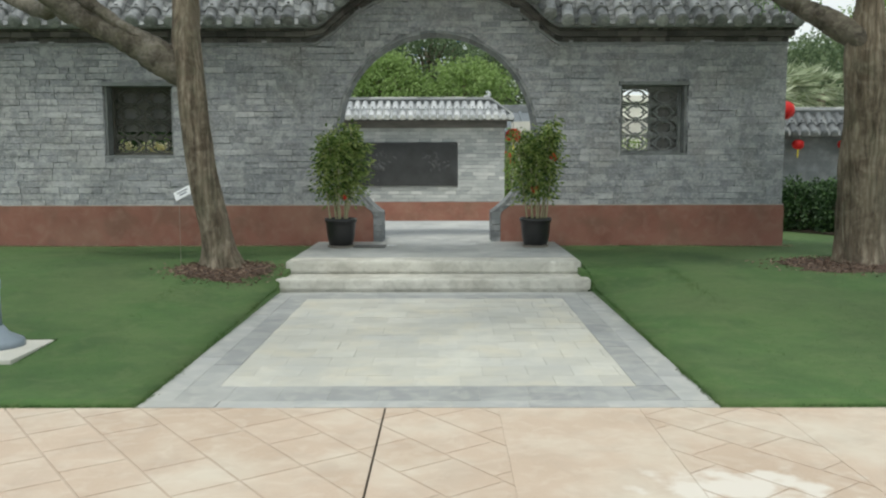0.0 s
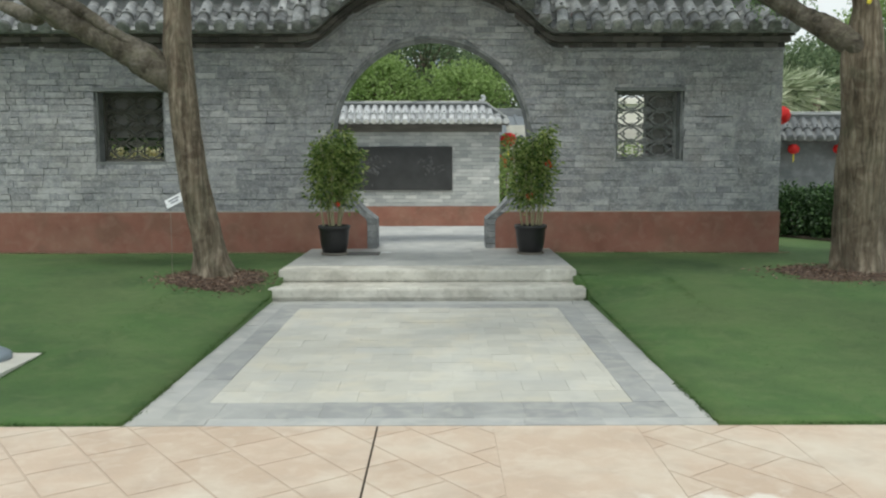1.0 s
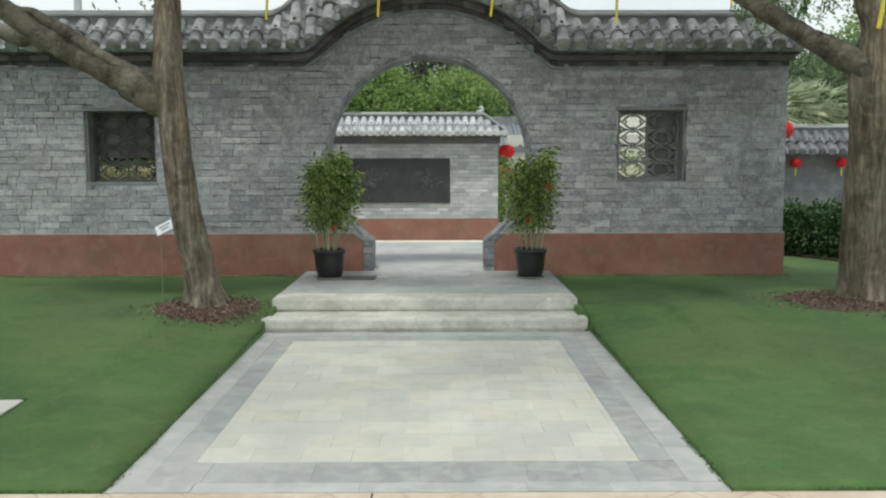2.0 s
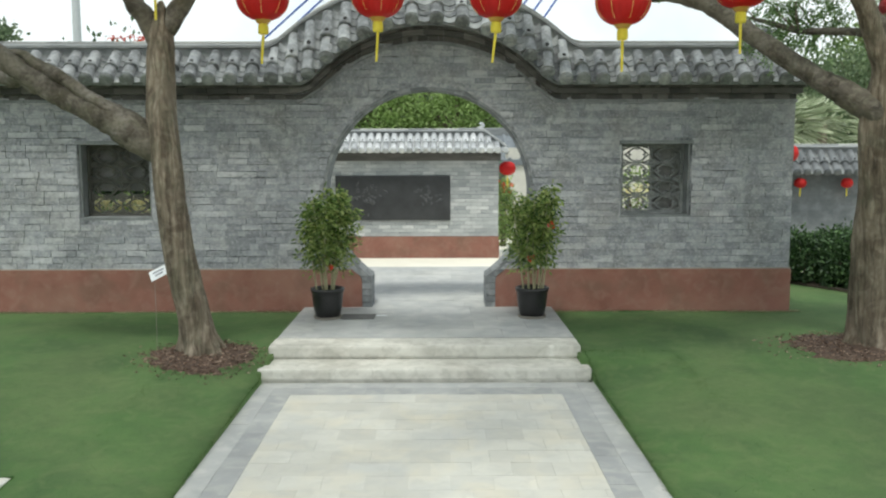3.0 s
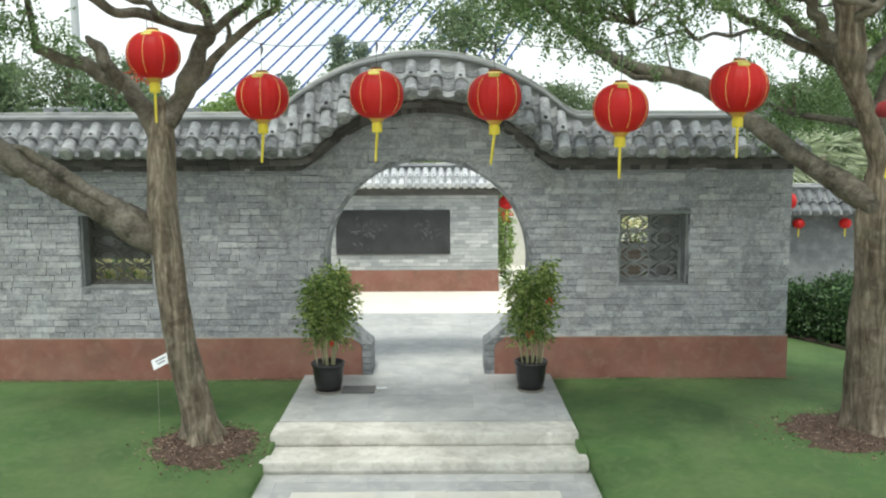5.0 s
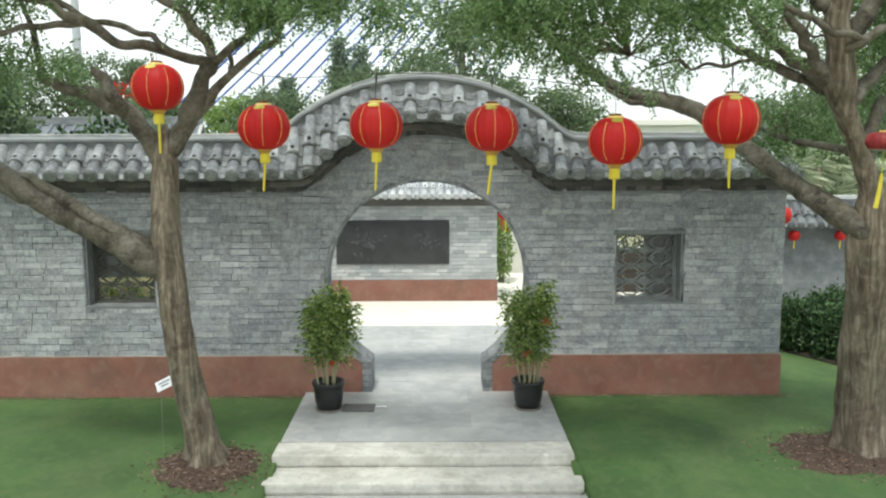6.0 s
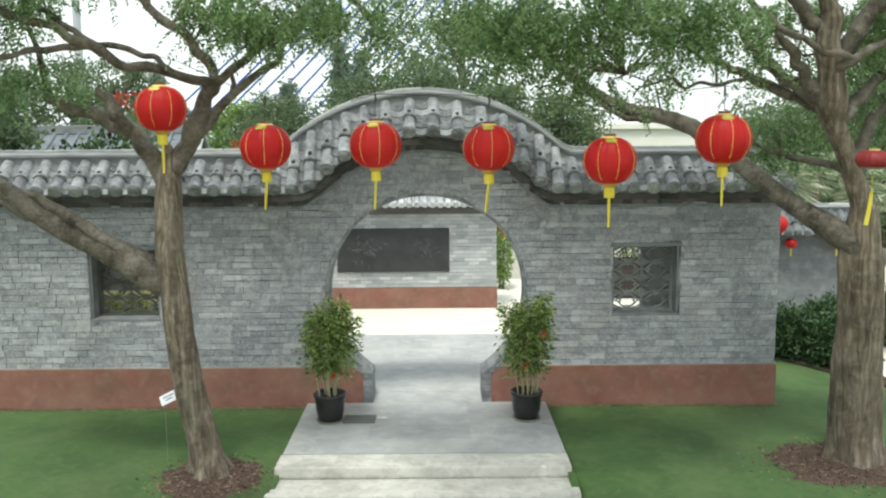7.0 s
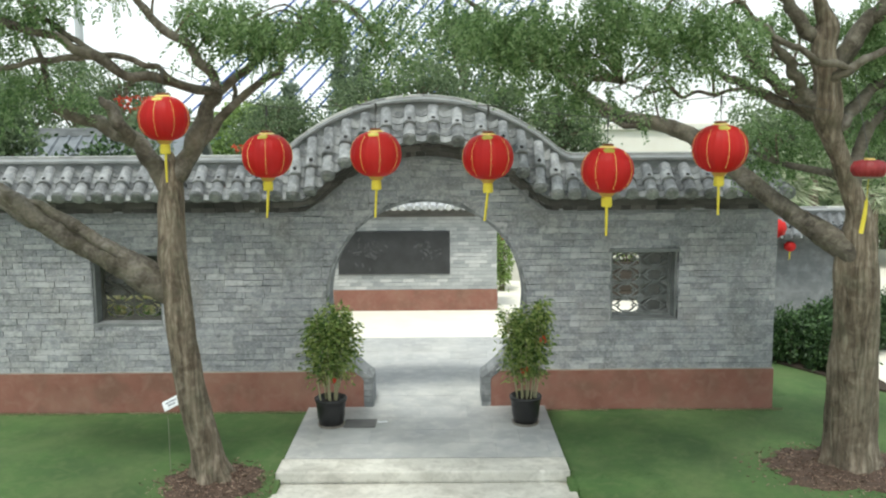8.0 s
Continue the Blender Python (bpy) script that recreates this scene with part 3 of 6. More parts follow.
# red plinth on both sides of the gate, a little proud of the bricks
for sign, end in ((-1, WALL_LEFT), (1, WALL_RIGHT + 0.02)):
    edge = [(GATE_X + sign * (gate_half_width(z, GATE_R) + JAMB), z) for z in (0.0, 0.3, 0.45, 0.52, 0.58, 0.64, 0.70, PLINTH_Z)]
    bm = prism(bmesh.new(), edge + [(end, PLINTH_Z), (end, 0.0)], WALL_Y - 0.022, WALL_Y + 0.012)
    bmesh.ops.bevel(bm, geom=[e for e in bm.edges if all(abs(v.co.z - PLINTH_Z) < 1e-4 for v in e.verts)], offset=0.008, segments=2, affect="EDGES")
    part("plinth", bm, M_red, wall_south, "red-painted plinth")

# pale mortar bed between plinth and bricks
    x = GATE_X + sign * (gate_half_width(PLINTH_Z, GATE_R) + JAMB)
    x0, x1 = min(x, end), max(x, end)
    b = loft(bmesh.new(), span(x0, x1, 0.11) + [x1], lambda v: [(WALL_Y - 0.016 - 0.006 * noise.noise(Vector((v * 3, 1, 0))), PLINTH_Z + 0.0005), (WALL_Y - 0.010, PLINTH_Z + 0.012 + 0.008 * noise.noise(Vector((v * 4, 7, 0)))), (WALL_Y + 0.01, PLINTH_Z + 0.016), (WALL_Y + 0.01, PLINTH_Z + 0.0005)])
    part("mortar_bed", b, M_saucer, wall_south, "pale mortar line")

# corbel courses under the eaves, the eave shade put into their dark colour
rnd = random.Random(9)
for drop, rise, reach, length, stone in ((0.195, 0.158, 0.03, 0.262, M_ring_brick), (0.156, 0.088, 0.012, 0.131, M_shaded_corbel), (0.086, 0.012, 0.095, 0.262, M_shaded_corbel), (0.010, -0.075, 0.15, 0.131, M_shaded_corbel)):
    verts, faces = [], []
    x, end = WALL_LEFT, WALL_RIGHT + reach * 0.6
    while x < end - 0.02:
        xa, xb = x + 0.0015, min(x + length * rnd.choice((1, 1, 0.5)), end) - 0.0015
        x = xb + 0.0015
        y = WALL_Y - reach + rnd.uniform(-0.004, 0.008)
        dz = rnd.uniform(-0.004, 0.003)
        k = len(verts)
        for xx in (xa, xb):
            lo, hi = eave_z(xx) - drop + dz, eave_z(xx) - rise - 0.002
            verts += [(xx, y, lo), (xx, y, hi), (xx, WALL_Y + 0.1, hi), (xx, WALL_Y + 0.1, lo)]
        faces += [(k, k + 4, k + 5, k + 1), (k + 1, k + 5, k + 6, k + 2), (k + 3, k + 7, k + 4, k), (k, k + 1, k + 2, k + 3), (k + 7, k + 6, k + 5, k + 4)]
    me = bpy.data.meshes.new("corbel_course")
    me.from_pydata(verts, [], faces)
    tagged(part("corbel_course", me, stone, wall_south, "projecting brick course, coloured dark for eave shade"), kind="stuff")

# ---- lattice windows in the wall ----
def bar(b, points, width, y0, y1):
    """A flat cast bar along points (x, z), between y0 and y1."""
    rows = []
    for k, (x, z) in enumerate(points):
        ax, az = points[max(k - 1, 0)]
        bx, bz = points[min(k + 1, len(points) - 1)]
        d = math.hypot(bx - ax, bz - az)
        nx, nz = -(bz - az) / d * width / 2, (bx - ax) / d * width / 2
        rows.append([b.verts.new(p) for p in ((x + nx, y0, z + nz), (x - nx, y0, z - nz), (x - nx, y1, z - nz), (x + nx, y1, z + nz))])
    for p, q in zip(rows, rows[1:]):
        for j in range(4):
            b.faces.new((p[j], q[j], q[(j + 1) % 4], p[(j + 1) % 4]))
    b.faces.new(rows[0])
    b.faces.new(rows[-1][::-1])


def circle(b, cx, cz, r, width, y0, y1):
    bar(b, [(cx + r * math.cos(radians(a)), cz + r * math.sin(radians(a))) for a in range(0, 361, 24)], width, y0, y1)


def lattice_mesh(w, h):
    """One motif of the cast lattice: rings, curved arms and a bow-shaped opening in the middle."""
    b = bmesh.new()
    for sx in (-1, 1):
        circle(b, sx * w * 0.31, 0, 0.023, 0.017, 0, 0.03)
        bar(b, [(sx * (w * 0.31 + 0.024), 0), (sx * w / 2, 0)], 0.018, 0.003, 0.027)
        bar(b, [(sx * (w * 0.31 - 0.024), 0), (sx * w * 0.19, 0)], 0.016, 0.003, 0.027)
        for sz in (-1, 1):
            arm = [(sx * (0.012 + (w * 0.31 - 0.012) * k / 6), sz * (h / 2 - 0.02 - (h / 2 - 0.042) * (k / 6) ** 2.2)) for k in range(7)]
            bar(b, arm, 0.022, 0.001, 0.029)
            edge = [(sx * (w * 0.16 + w * 0.34 * k / 6), sz * (h / 2 - (h * 0.26) * (k / 6) ** 1.6)) for k in range(7)]
            bar(b, edge, 0.019, 0.005, 0.025)
            circle(b, sx * (w / 2 - 0.018), sz * (h / 2 - 0.018), 0.014, 0.012, 0.004, 0.026)
    for sz in (-1, 1):
        circle(b, 0, sz * (h / 2 - 0.02), 0.016, 0.015, 0.002, 0.028)
        bar(b, [(-w / 2, sz * h / 2), (w / 2, sz * h / 2)], 0.016, 0.006, 0.024)
        bar(b, [(sz * w / 2, -h / 2), (sz * w / 2, h / 2)], 0.016, 0.0062, 0.0238)
    return mesh_of(b, "lattice_panel")


for index, (wx0, wx1, wz0, wz1) in enumerate(WINDOWS):
    w = tagged(thing("window_%d" % (index + 1), (wx0 + wx1) / 2, WALL_Y, wz0), "open window with grey cast lattice and dark stone frame", "window", kind="structure")
    hw, hh = (wx1 - wx0) / 2, wz1 - wz0
    for name, b in (("head", box(bmesh.new(), -hw - 0.03, hw + 0.03, -0.02, 0.34, hh - 0.03, hh + 0.02, 0.006)),
                    ("sill", box(bmesh.new(), -hw - 0.012, hw + 0.012, 0.004, 0.34, -0.012, 0.03, 0.006)),
                    ("jamb", box(bmesh.new(), -hw - 0.008, -hw + 0.028, 0.035, 0.34, 0.031, hh - 0.031, 0.006)),
                    ("jamb", box(bmesh.new(), hw - 0.028, hw + 0.008, 0.035, 0.34, 0.031, hh - 0.031, 0.006))):
        part(name, b, M_frame, w)
    for name, x0, x1, z0, z1 in (("inner_rail", -hw + 0.031, hw - 0.031, 0.031, 0.06), ("inner_rail", -hw + 0.031, hw - 0.031, hh - 0.06, hh - 0.031),
                                 ("inner_stile", -hw + 0.031, -hw + 0.06, 0.061, hh - 0.061), ("inner_stile", hw - 0.06, hw - 0.031, 0.061, hh - 0.061)):
        part(name, box(bmesh.new(), x0, x1, 0.22, 0.31, z0, z1), M_lattice if index else M_old_lattice, w)
    sx, sz = (2 * hw - 0.12) / 2, (hh - 0.12) / 4
    me = lattice_mesh(sx - 0.002, sz - 0.002)
    for i in range(2):
        for j in range(4):
            o = part("lattice_panel", me, M_lattice if index else M_old_lattice, w)
            o.location = (-hw + 0.06 + sx * (i + 0.5), 0.24, 0.06 + sz * (j + 0.5))
    if index == 0:
        part("backing_board", box(bmesh.new(), -hw + 0.0305, hw - 0.0305, 0.342, 0.37, hh * 0.36, hh - 0.035, 0.004), M_board, w, "dull grey board behind the upper lattice")
    if index == 1:
        part("backing_board", box(bmesh.new(), 0.0, hw - 0.0305, 0.342, 0.37, 0.0, hh - 0.035, 0.004), M_board, w, "dull blue-grey board behind half the lattice")

# ---- courtyard: pale paving and the far wall ----
YARD = -0.06
bm = box(bmesh.new(), -9.0, 4.85, YARD_Y, 22.82, YARD - 0.1, YARD)
box(bm, 4.85, 6.35, 17.4, 22.82, YARD - 0.1, YARD)
tagged(part("courtyard", bm, M_yard), "pale sunlit courtyard paving", "paving", kind="structure")
bm = box(bmesh.new(), 6.87, 18.0, 10.458, 31.562, -0.12, 0.0)
tagged(part("side_pavement", bm, M_yard), "pale sunlit pavement beyond the wall", "pavement", kind="structure")
FAR_Y, FAR_RIGHT, FAR_EAVE = 18.708, 1.42, 2.30
bm = box(bmesh.new(), -8.0, FAR_RIGHT, FAR_Y + 0.012, FAR_Y + 0.48, YARD - 0.1, FAR_EAVE + 0.1)
wall_north = tagged(part("wall_north", bm, M_mortar), "grey brick courtyard wall, lightened for sun, under a tiled roof", "wall", kind="structure")
part("plinth", box(bmesh.new(), -8.0, FAR_RIGHT + 0.02, FAR_Y - 0.02, FAR_Y + 0.012, YARD - 0.1, 0.43, 0.006), M_red, wall_north, "red-painted plinth")
part("corbel_course", box(bmesh.new(), -8.0, FAR_RIGHT + 0.05, FAR_Y - 0.07, FAR_Y + 0.05, FAR_EAVE - 0.17, FAR_EAVE), M_shaded_corbel, wall_north)
panel = thing("stone_panel", -0.95, FAR_Y - 0.03, 1.30, "black stone relief panel set in a brick wall", "panel")
part("slab", box(bmesh.new(), -1.285, 1.285, -0.02, 0.04, -0.5, 0.5, 0.012), M_panel, panel)
rng = np.random.default_rng(5)
bm = bmesh.new()
for cx, cz, n, spread in ((0.78, 0.05, 26, 0.3), (-0.55, 0.0, 40, 0.5)):
    for k in range(n):
        a, d = rng.uniform(0, 6.28), rng.uniform(0, spread)
        px, pz = cx + d * math.cos(a), cz + d * 0.8 * math.sin(a)
        s = rng.uniform(0.03, 0.06)
        got = bmesh.ops.create_uvsphere(bm, u_segments=8, v_segments=5, radius=1, matrix=Matrix.LocRotScale((px, -0.022, pz), Euler((0, a, 0)), (s, 0.012, s * 0.45)))
tagged(part("carving", bm, M_relief, panel, "carved grey flowers", smooth=True), kind="stuff")


# ---- tiled wall tops ----
def barrel_mesh(r, dark_hole, disc, cover):
    """A half-round cover tile, one long in y, its foot at y = 0."""
    b = bmesh.new()
    rows = []
    for y, q in ((0, r * 1.13), (0.12, r * 1.13), (0.15, r), (0.97, r * 0.93)):
        rows.append([b.verts.new((q * math.cos(math.pi * k / 8), y, q * math.sin(math.pi * k / 8) if 0 < k < 8 else -r * 0.5)) for k in range(9)])
    for p, q in zip(rows, rows[1:]):
        for k in range(8):
            b.faces.new((p[k], p[k + 1], q[k + 1], q[k]))
    b.faces.new(rows[0])
    b.faces.new(rows[-1])
    if disc:
        a = [b.verts.new((r * 1.1 * math.cos(math.pi * k / 6), -0.09, r * 1.1 * math.sin(math.pi * k / 6))) for k in range(12)]
        c = [b.verts.new((r * 0.75 * math.cos(math.pi * k / 6), -0.13, r * 0.75 * math.sin(math.pi * k / 6))) for k in range(12)]
        d = [b.verts.new((r * 1.1 * math.cos(math.pi * k / 6), 0.02, r * 1.1 * math.sin(math.pi * k / 6))) for k in range(12)]
        b.faces.new(c)
        for k in range(12):
            b.faces.new((a[k], a[(k + 1) % 12], c[(k + 1) % 12], c[k]))
            b.faces.new((d[k], d[(k + 1) % 12], a[(k + 1) % 12], a[k]))
    me = mesh_of(b, "barrel_tile")
    me.materials.append(cover)
    me.materials.append(M_hole)
    me.polygons.foreach_set("use_smooth", [True] * len(me.polygons))
    if dark_hole:
        b = bmesh.new()
        b.from_mesh(me)
        hole = [b.verts.new((r * 0.36 * math.cos(1.0472 * k), 0.22 + 0.075 * math.sin(1.0472 * k), r * 1.01)) for k in range(6)]
        b.faces.new(hole).material_index = 1
        b.to_mesh(me)
        b.free()
    return me


def pan_mesh(w):
    """A curved trough tile, one long in y."""
    b = bmesh.new()
    rows = []
    for y, dz in ((0, 0.0), (1, -0.004)):
        top = [(w * (k / 6 - 0.5), 0.05 * (2 * k / 6 - 1) ** 2 + dz) for k in range(7)]
        rows.append([b.verts.new((x, y, z)) for x, z in top] + [b.verts.new((x, y, z - 0.018)) for x, z in reversed(top)])
    for k in range(14):
        b.faces.new((rows[0][k], rows[0][(k + 1) % 14], rows[1][(k + 1) % 14], rows[1][k]))
    b.faces.new(rows[0])
    b.faces.new(rows[1])
    return mesh_of(b, "pan_tile")


def set_out(x0, x1, pitch, crown):
    """Centre lines of the cover tiles; over a hump they are set out from its crown, closer on the flanks."""
    if crown is None:
        n = int((x1 - x0 - pitch * 0.6) / pitch)
        return [x1 - pitch * 0.4 - (n - i) * pitch for i in range(n + 1)]

    def gap(x):
        d = abs(x - crown)
        return pitch if d > 2.0 else pitch * (1.22 - 0.34 * smooth(0.3, 1.2, d) + 0.12 * smooth(1.6, 2.0, d))

    right, left = [crown], []
    while right[-1] + gap(right[-1]) < x1 - pitch * 0.3:
        right.append(right[-1] + gap(right[-1]))
    x = crown
    while x - gap(x) > x0 + pitch * 0.3:
        x -= gap(x)
        left.append(x)
    return left[::-1] + right


def tiled_top(name, label, x0, x1, y_front, y_back, low, high, pitch, r, ridge_h, pans=4, seed=0, step=0.4, hip=True, cover=None, crown=None, trough=None):
    """A two-sided tiled wall top. low(x), high(x): the foot of the tile ends and the top of the ridge."""
    mid = (y_front + y_back) / 2
    half = 0.15

    def bed(x):
        a, b = low(x) + 0.045, high(x) - ridge_h - 0.03
        return [(y_front + 0.05, a), (mid - half, b), (mid + half, b), (y_back - 0.05, a), (y_back - 0.05, a - 0.03), (y_front + 0.05, a - 0.03)]

    xs = []
    k = x0
    while k < x1:
        xs.append(k)
        k += 0.06 if x1 - k < 0.9 or -2.3 < k < 2.2 and low(k) is not None and abs(low(-0.05) - low(3)) > 0.1 else step
    xs.append(x1)
    roof = part(name, loft(bmesh.new(), xs, bed), M_pan)
    tagged(roof, label, "roof", kind="structure")

    def ridge(x):
        t, b = high(x), high(x) - ridge_h
        return [(mid - half, b - 0.06), (mid - half, b + ridge_h * 0.45), (mid - half - 0.03, b + ridge_h * 0.5), (mid - half - 0.03, b + ridge_h * 0.68), (mid - half + 0.03, b + ridge_h * 0.74), (mid - 0.04, t - 0.006), (mid, t), (mid + 0.04, t - 0.006),
                (mid + half - 0.03, b + ridge_h * 0.74), (mid + half + 0.03, b + ridge_h * 0.68), (mid + half + 0.03, b + ridge_h * 0.5), (mid + half, b + ridge_h * 0.45), (mid + half, b - 0.06)]

    part("ridge", loft(bmesh.new(), xs, ridge), M_ridge, roof, "grey plastered ridge")
    rnd = random.Random(seed + 50)
    x = x0
    while x < x1 - 0.05:
        xb = min(x + rnd.uniform(0.45, 0.62), x1)
        inner = [x + 0.004 + (xb - x - 0.008) * q / 5 for q in range(6)]
        part("ridge_tile", loft(bmesh.new(), inner, lambda v: [(mid - 0.075, high(v) - 0.02), (mid - 0.07, high(v) + 0.004), (mid - 0.03, high(v) + 0.014), (mid + 0.03, high(v) + 0.014), (mid + 0.07, high(v) + 0.004), (mid + 0.075, high(v) - 0.02)]), M_cap, roof)
        x = xb
    cover = cover or M_tile
    lower, upper, pan = barrel_mesh(r, False, True, cover), barrel_mesh(r, True, False, cover), pan_mesh(pitch - r * 1.3)
    pan.materials.append(trough or M_pan)
    rnd = random.Random(seed)
    lines = set_out(x0, x1, pitch, crown)
    for i, x in enumerate(lines):
        a = Vector((x, y_front, low(x) + r))
        b = Vector((x, mid - half - 0.01, high(x) - ridge_h + 0.005))
        slope = math.atan2(b.z - a.z, b.y - a.y)
        length = (b - a).length
        turn = Euler((slope, 0, 0)).to_matrix()
        for j, me in enumerate((lower, upper)):
            o = part("barrel_tile", me, M_tile, roof)
            at = a + (b - a) * (0.40 * j) + Vector((rnd.uniform(-0.006, 0.006), 0, rnd.uniform(-0.004, 0.004)))
            o.matrix_basis = Matrix.LocRotScale(at, Euler((slope + rnd.uniform(-0.02, 0.02), 0, rnd.uniform(-0.03, 0.03))), (rnd.uniform(0.95, 1.04), length * (0.60 if j else 0.40), 1))
        if i + 1 < len(lines):
            xp, wide = (x + lines[i + 1]) / 2, (lines[i + 1] - x - r * 1.3) / (pitch - r * 1.3)
            a = Vector((xp, y_front + 0.015, low(xp) + r * 0.35))
            b = Vector((xp, mid - half - 0.01, high(xp) - ridge_h - 0.04))
            length = (b - a).length
            slope = math.atan2(b.z - a.z, b.y - a.y)
            for j in range(pans):
                o = part("pan_tile", pan, M_pan, roof)
                at = a + (b - a) * (j / pans) + Vector((0, 0, 0.012 + rnd.uniform(-0.003, 0.003)))
                o.matrix_basis = Matrix.LocRotScale(at, Euler((slope - 0.06, 0, rnd.uniform(-0.02, 0.02))), (wide, length / pans * 1.12, 1))
    if hip:
        for y, f in ((mid - 0.16, 0.75), (mid + 0.04, 0.95), (mid + 0.2, 0.75)):
            a = Vector((x1 + 0.16, y, low(x1) + r))
            b = Vector((x1 - 0.12, y, low(x1) + r + (high(x1) - ridge_h - low(x1) - r) * f))
            slope = math.atan2(b.z - a.z, a.x - b.x)
            o = part("barrel_tile", lower, M_tile, roof)
            o.matrix_basis = Matrix.LocRotScale(a, Euler((slope, 0, radians(90))), (1, (b - a).length, 1))
    return roof

# ---- trees ----
def tree(name, label, base, limbs, zones, seed, material, leaf=0.055, spray=0.27, upper=(), girth=1.0):
    """limbs: polylines of (x, y, z, radius), the trunk first. zones: leafy clouds (x, y, z, rx, ry, rz, sprays). upper:
    leaf clouds out of view, added for shade.
    """
    rng = np.random.default_rng(seed)
    t = thing(name, *base, label, "tree")
    off = Vector(base)
    for k, limb in enumerate(limbs):
        pts = [(x - off.x, y - off.y, z - off.z, r * girth) for x, y, z, r in limb]
        if k and limb[2][3] < 0.13:
            bent = [pts[0]]
            for p, q in zip(pts, pts[1:]):
                d = math.dist(p[:3], q[:3])
                w = rng.normal(size=3) * min(0.09 * d, 0.035)
                bent += [tuple((a + b) / 2 + c for a, b, c in zip(p[:3], q[:3], w)) + ((p[3] + q[3]) / 2 * rng.uniform(0.88, 1.1),), q]
            pts = bent
        b = tube(bmesh.new(), pts, 44 if k == 0 else 26 if limb[2][3] > 0.1 else 10, 0.17 if limb[2][3] > 0.06 else 0.08, seed + k)
        if k == 0:
            n = len(b.verts)
            for v in b.verts:
                h = v.co.z
                if h < 0.45:
                    ang = math.atan2(v.co.y, v.co.x - pts[0][0])
                    grow = (0.45 - h) ** 2 * (0.5 + 0.8 * math.sin(ang * 5 + seed))
                    v.co.x += math.cos(ang) * grow * 0.45
                    v.co.y += math.sin(ang) * grow * 0.45
        part("trunk" if k == 0 else "limb", b, M_bark if k == 0 else M_limb, t, smooth=True)
    points = np.array([p[:3] for limb in limbs[1:] for p in limb[1:]])
    made, twigs = [], bmesh.new()
    for x, y, z, rx, ry, rz, count in zones:
        heads = max(count // 7, 1)
        d = unit(rng.normal(size=(heads, 3))) * rng.uniform(0.15, 1.0, (heads, 1)) ** 0.5
        centres = np.array((x, y, z)) + d * np.array((rx, ry, rz))
        for c in centres[:: 4]:
            near = points[np.argmin(((points - c) ** 2).sum(1))]
            mid = (near + c) / 2 + rng.normal(size=3) * 0.08 + np.array((0, 0, 0.08))
            if np.linalg.norm(near - c) < 1.6:
                tube(twigs, [(*(near - np.array(base)), 0.016), (*(mid - np.array(base)), 0.011), (*(c - np.array(base)), 0.005)], 5)
        spots = np.repeat(centres, 12, axis=0) + rng.normal(size=(heads * 12, 3)) * np.array((0.10, 0.10, 0.09))
        made.append(sprays(spots, rng, spray, 18, leaf, 0.75))
    if len(twigs.verts):
        tagged(part("twig_growth", twigs, M_bark, t), kind="stuff")
    # coarse leaves above the view, added only to shade lawn and wall
    for x, y, z, rx, ry, rz, count in upper:
        heads = count // 10
        d = unit(rng.normal(size=(heads, 3))) * rng.uniform(0.3, 1.0, (heads, 1)) ** 0.5
        spots = np.repeat(np.array((x, y, z)) + d * np.array((rx, ry, rz)), 10, axis=0) + rng.normal(size=(heads * 10, 3)) * 0.25
        made.append(sprays(spots, rng, 0.4, 8, 0.14))
    me = quads("crown", np.concatenate(made) - np.array(base))
    tagged(part("crown", me, material, t, "crown of small feathered green leaves"), kind="stuff")
    return t


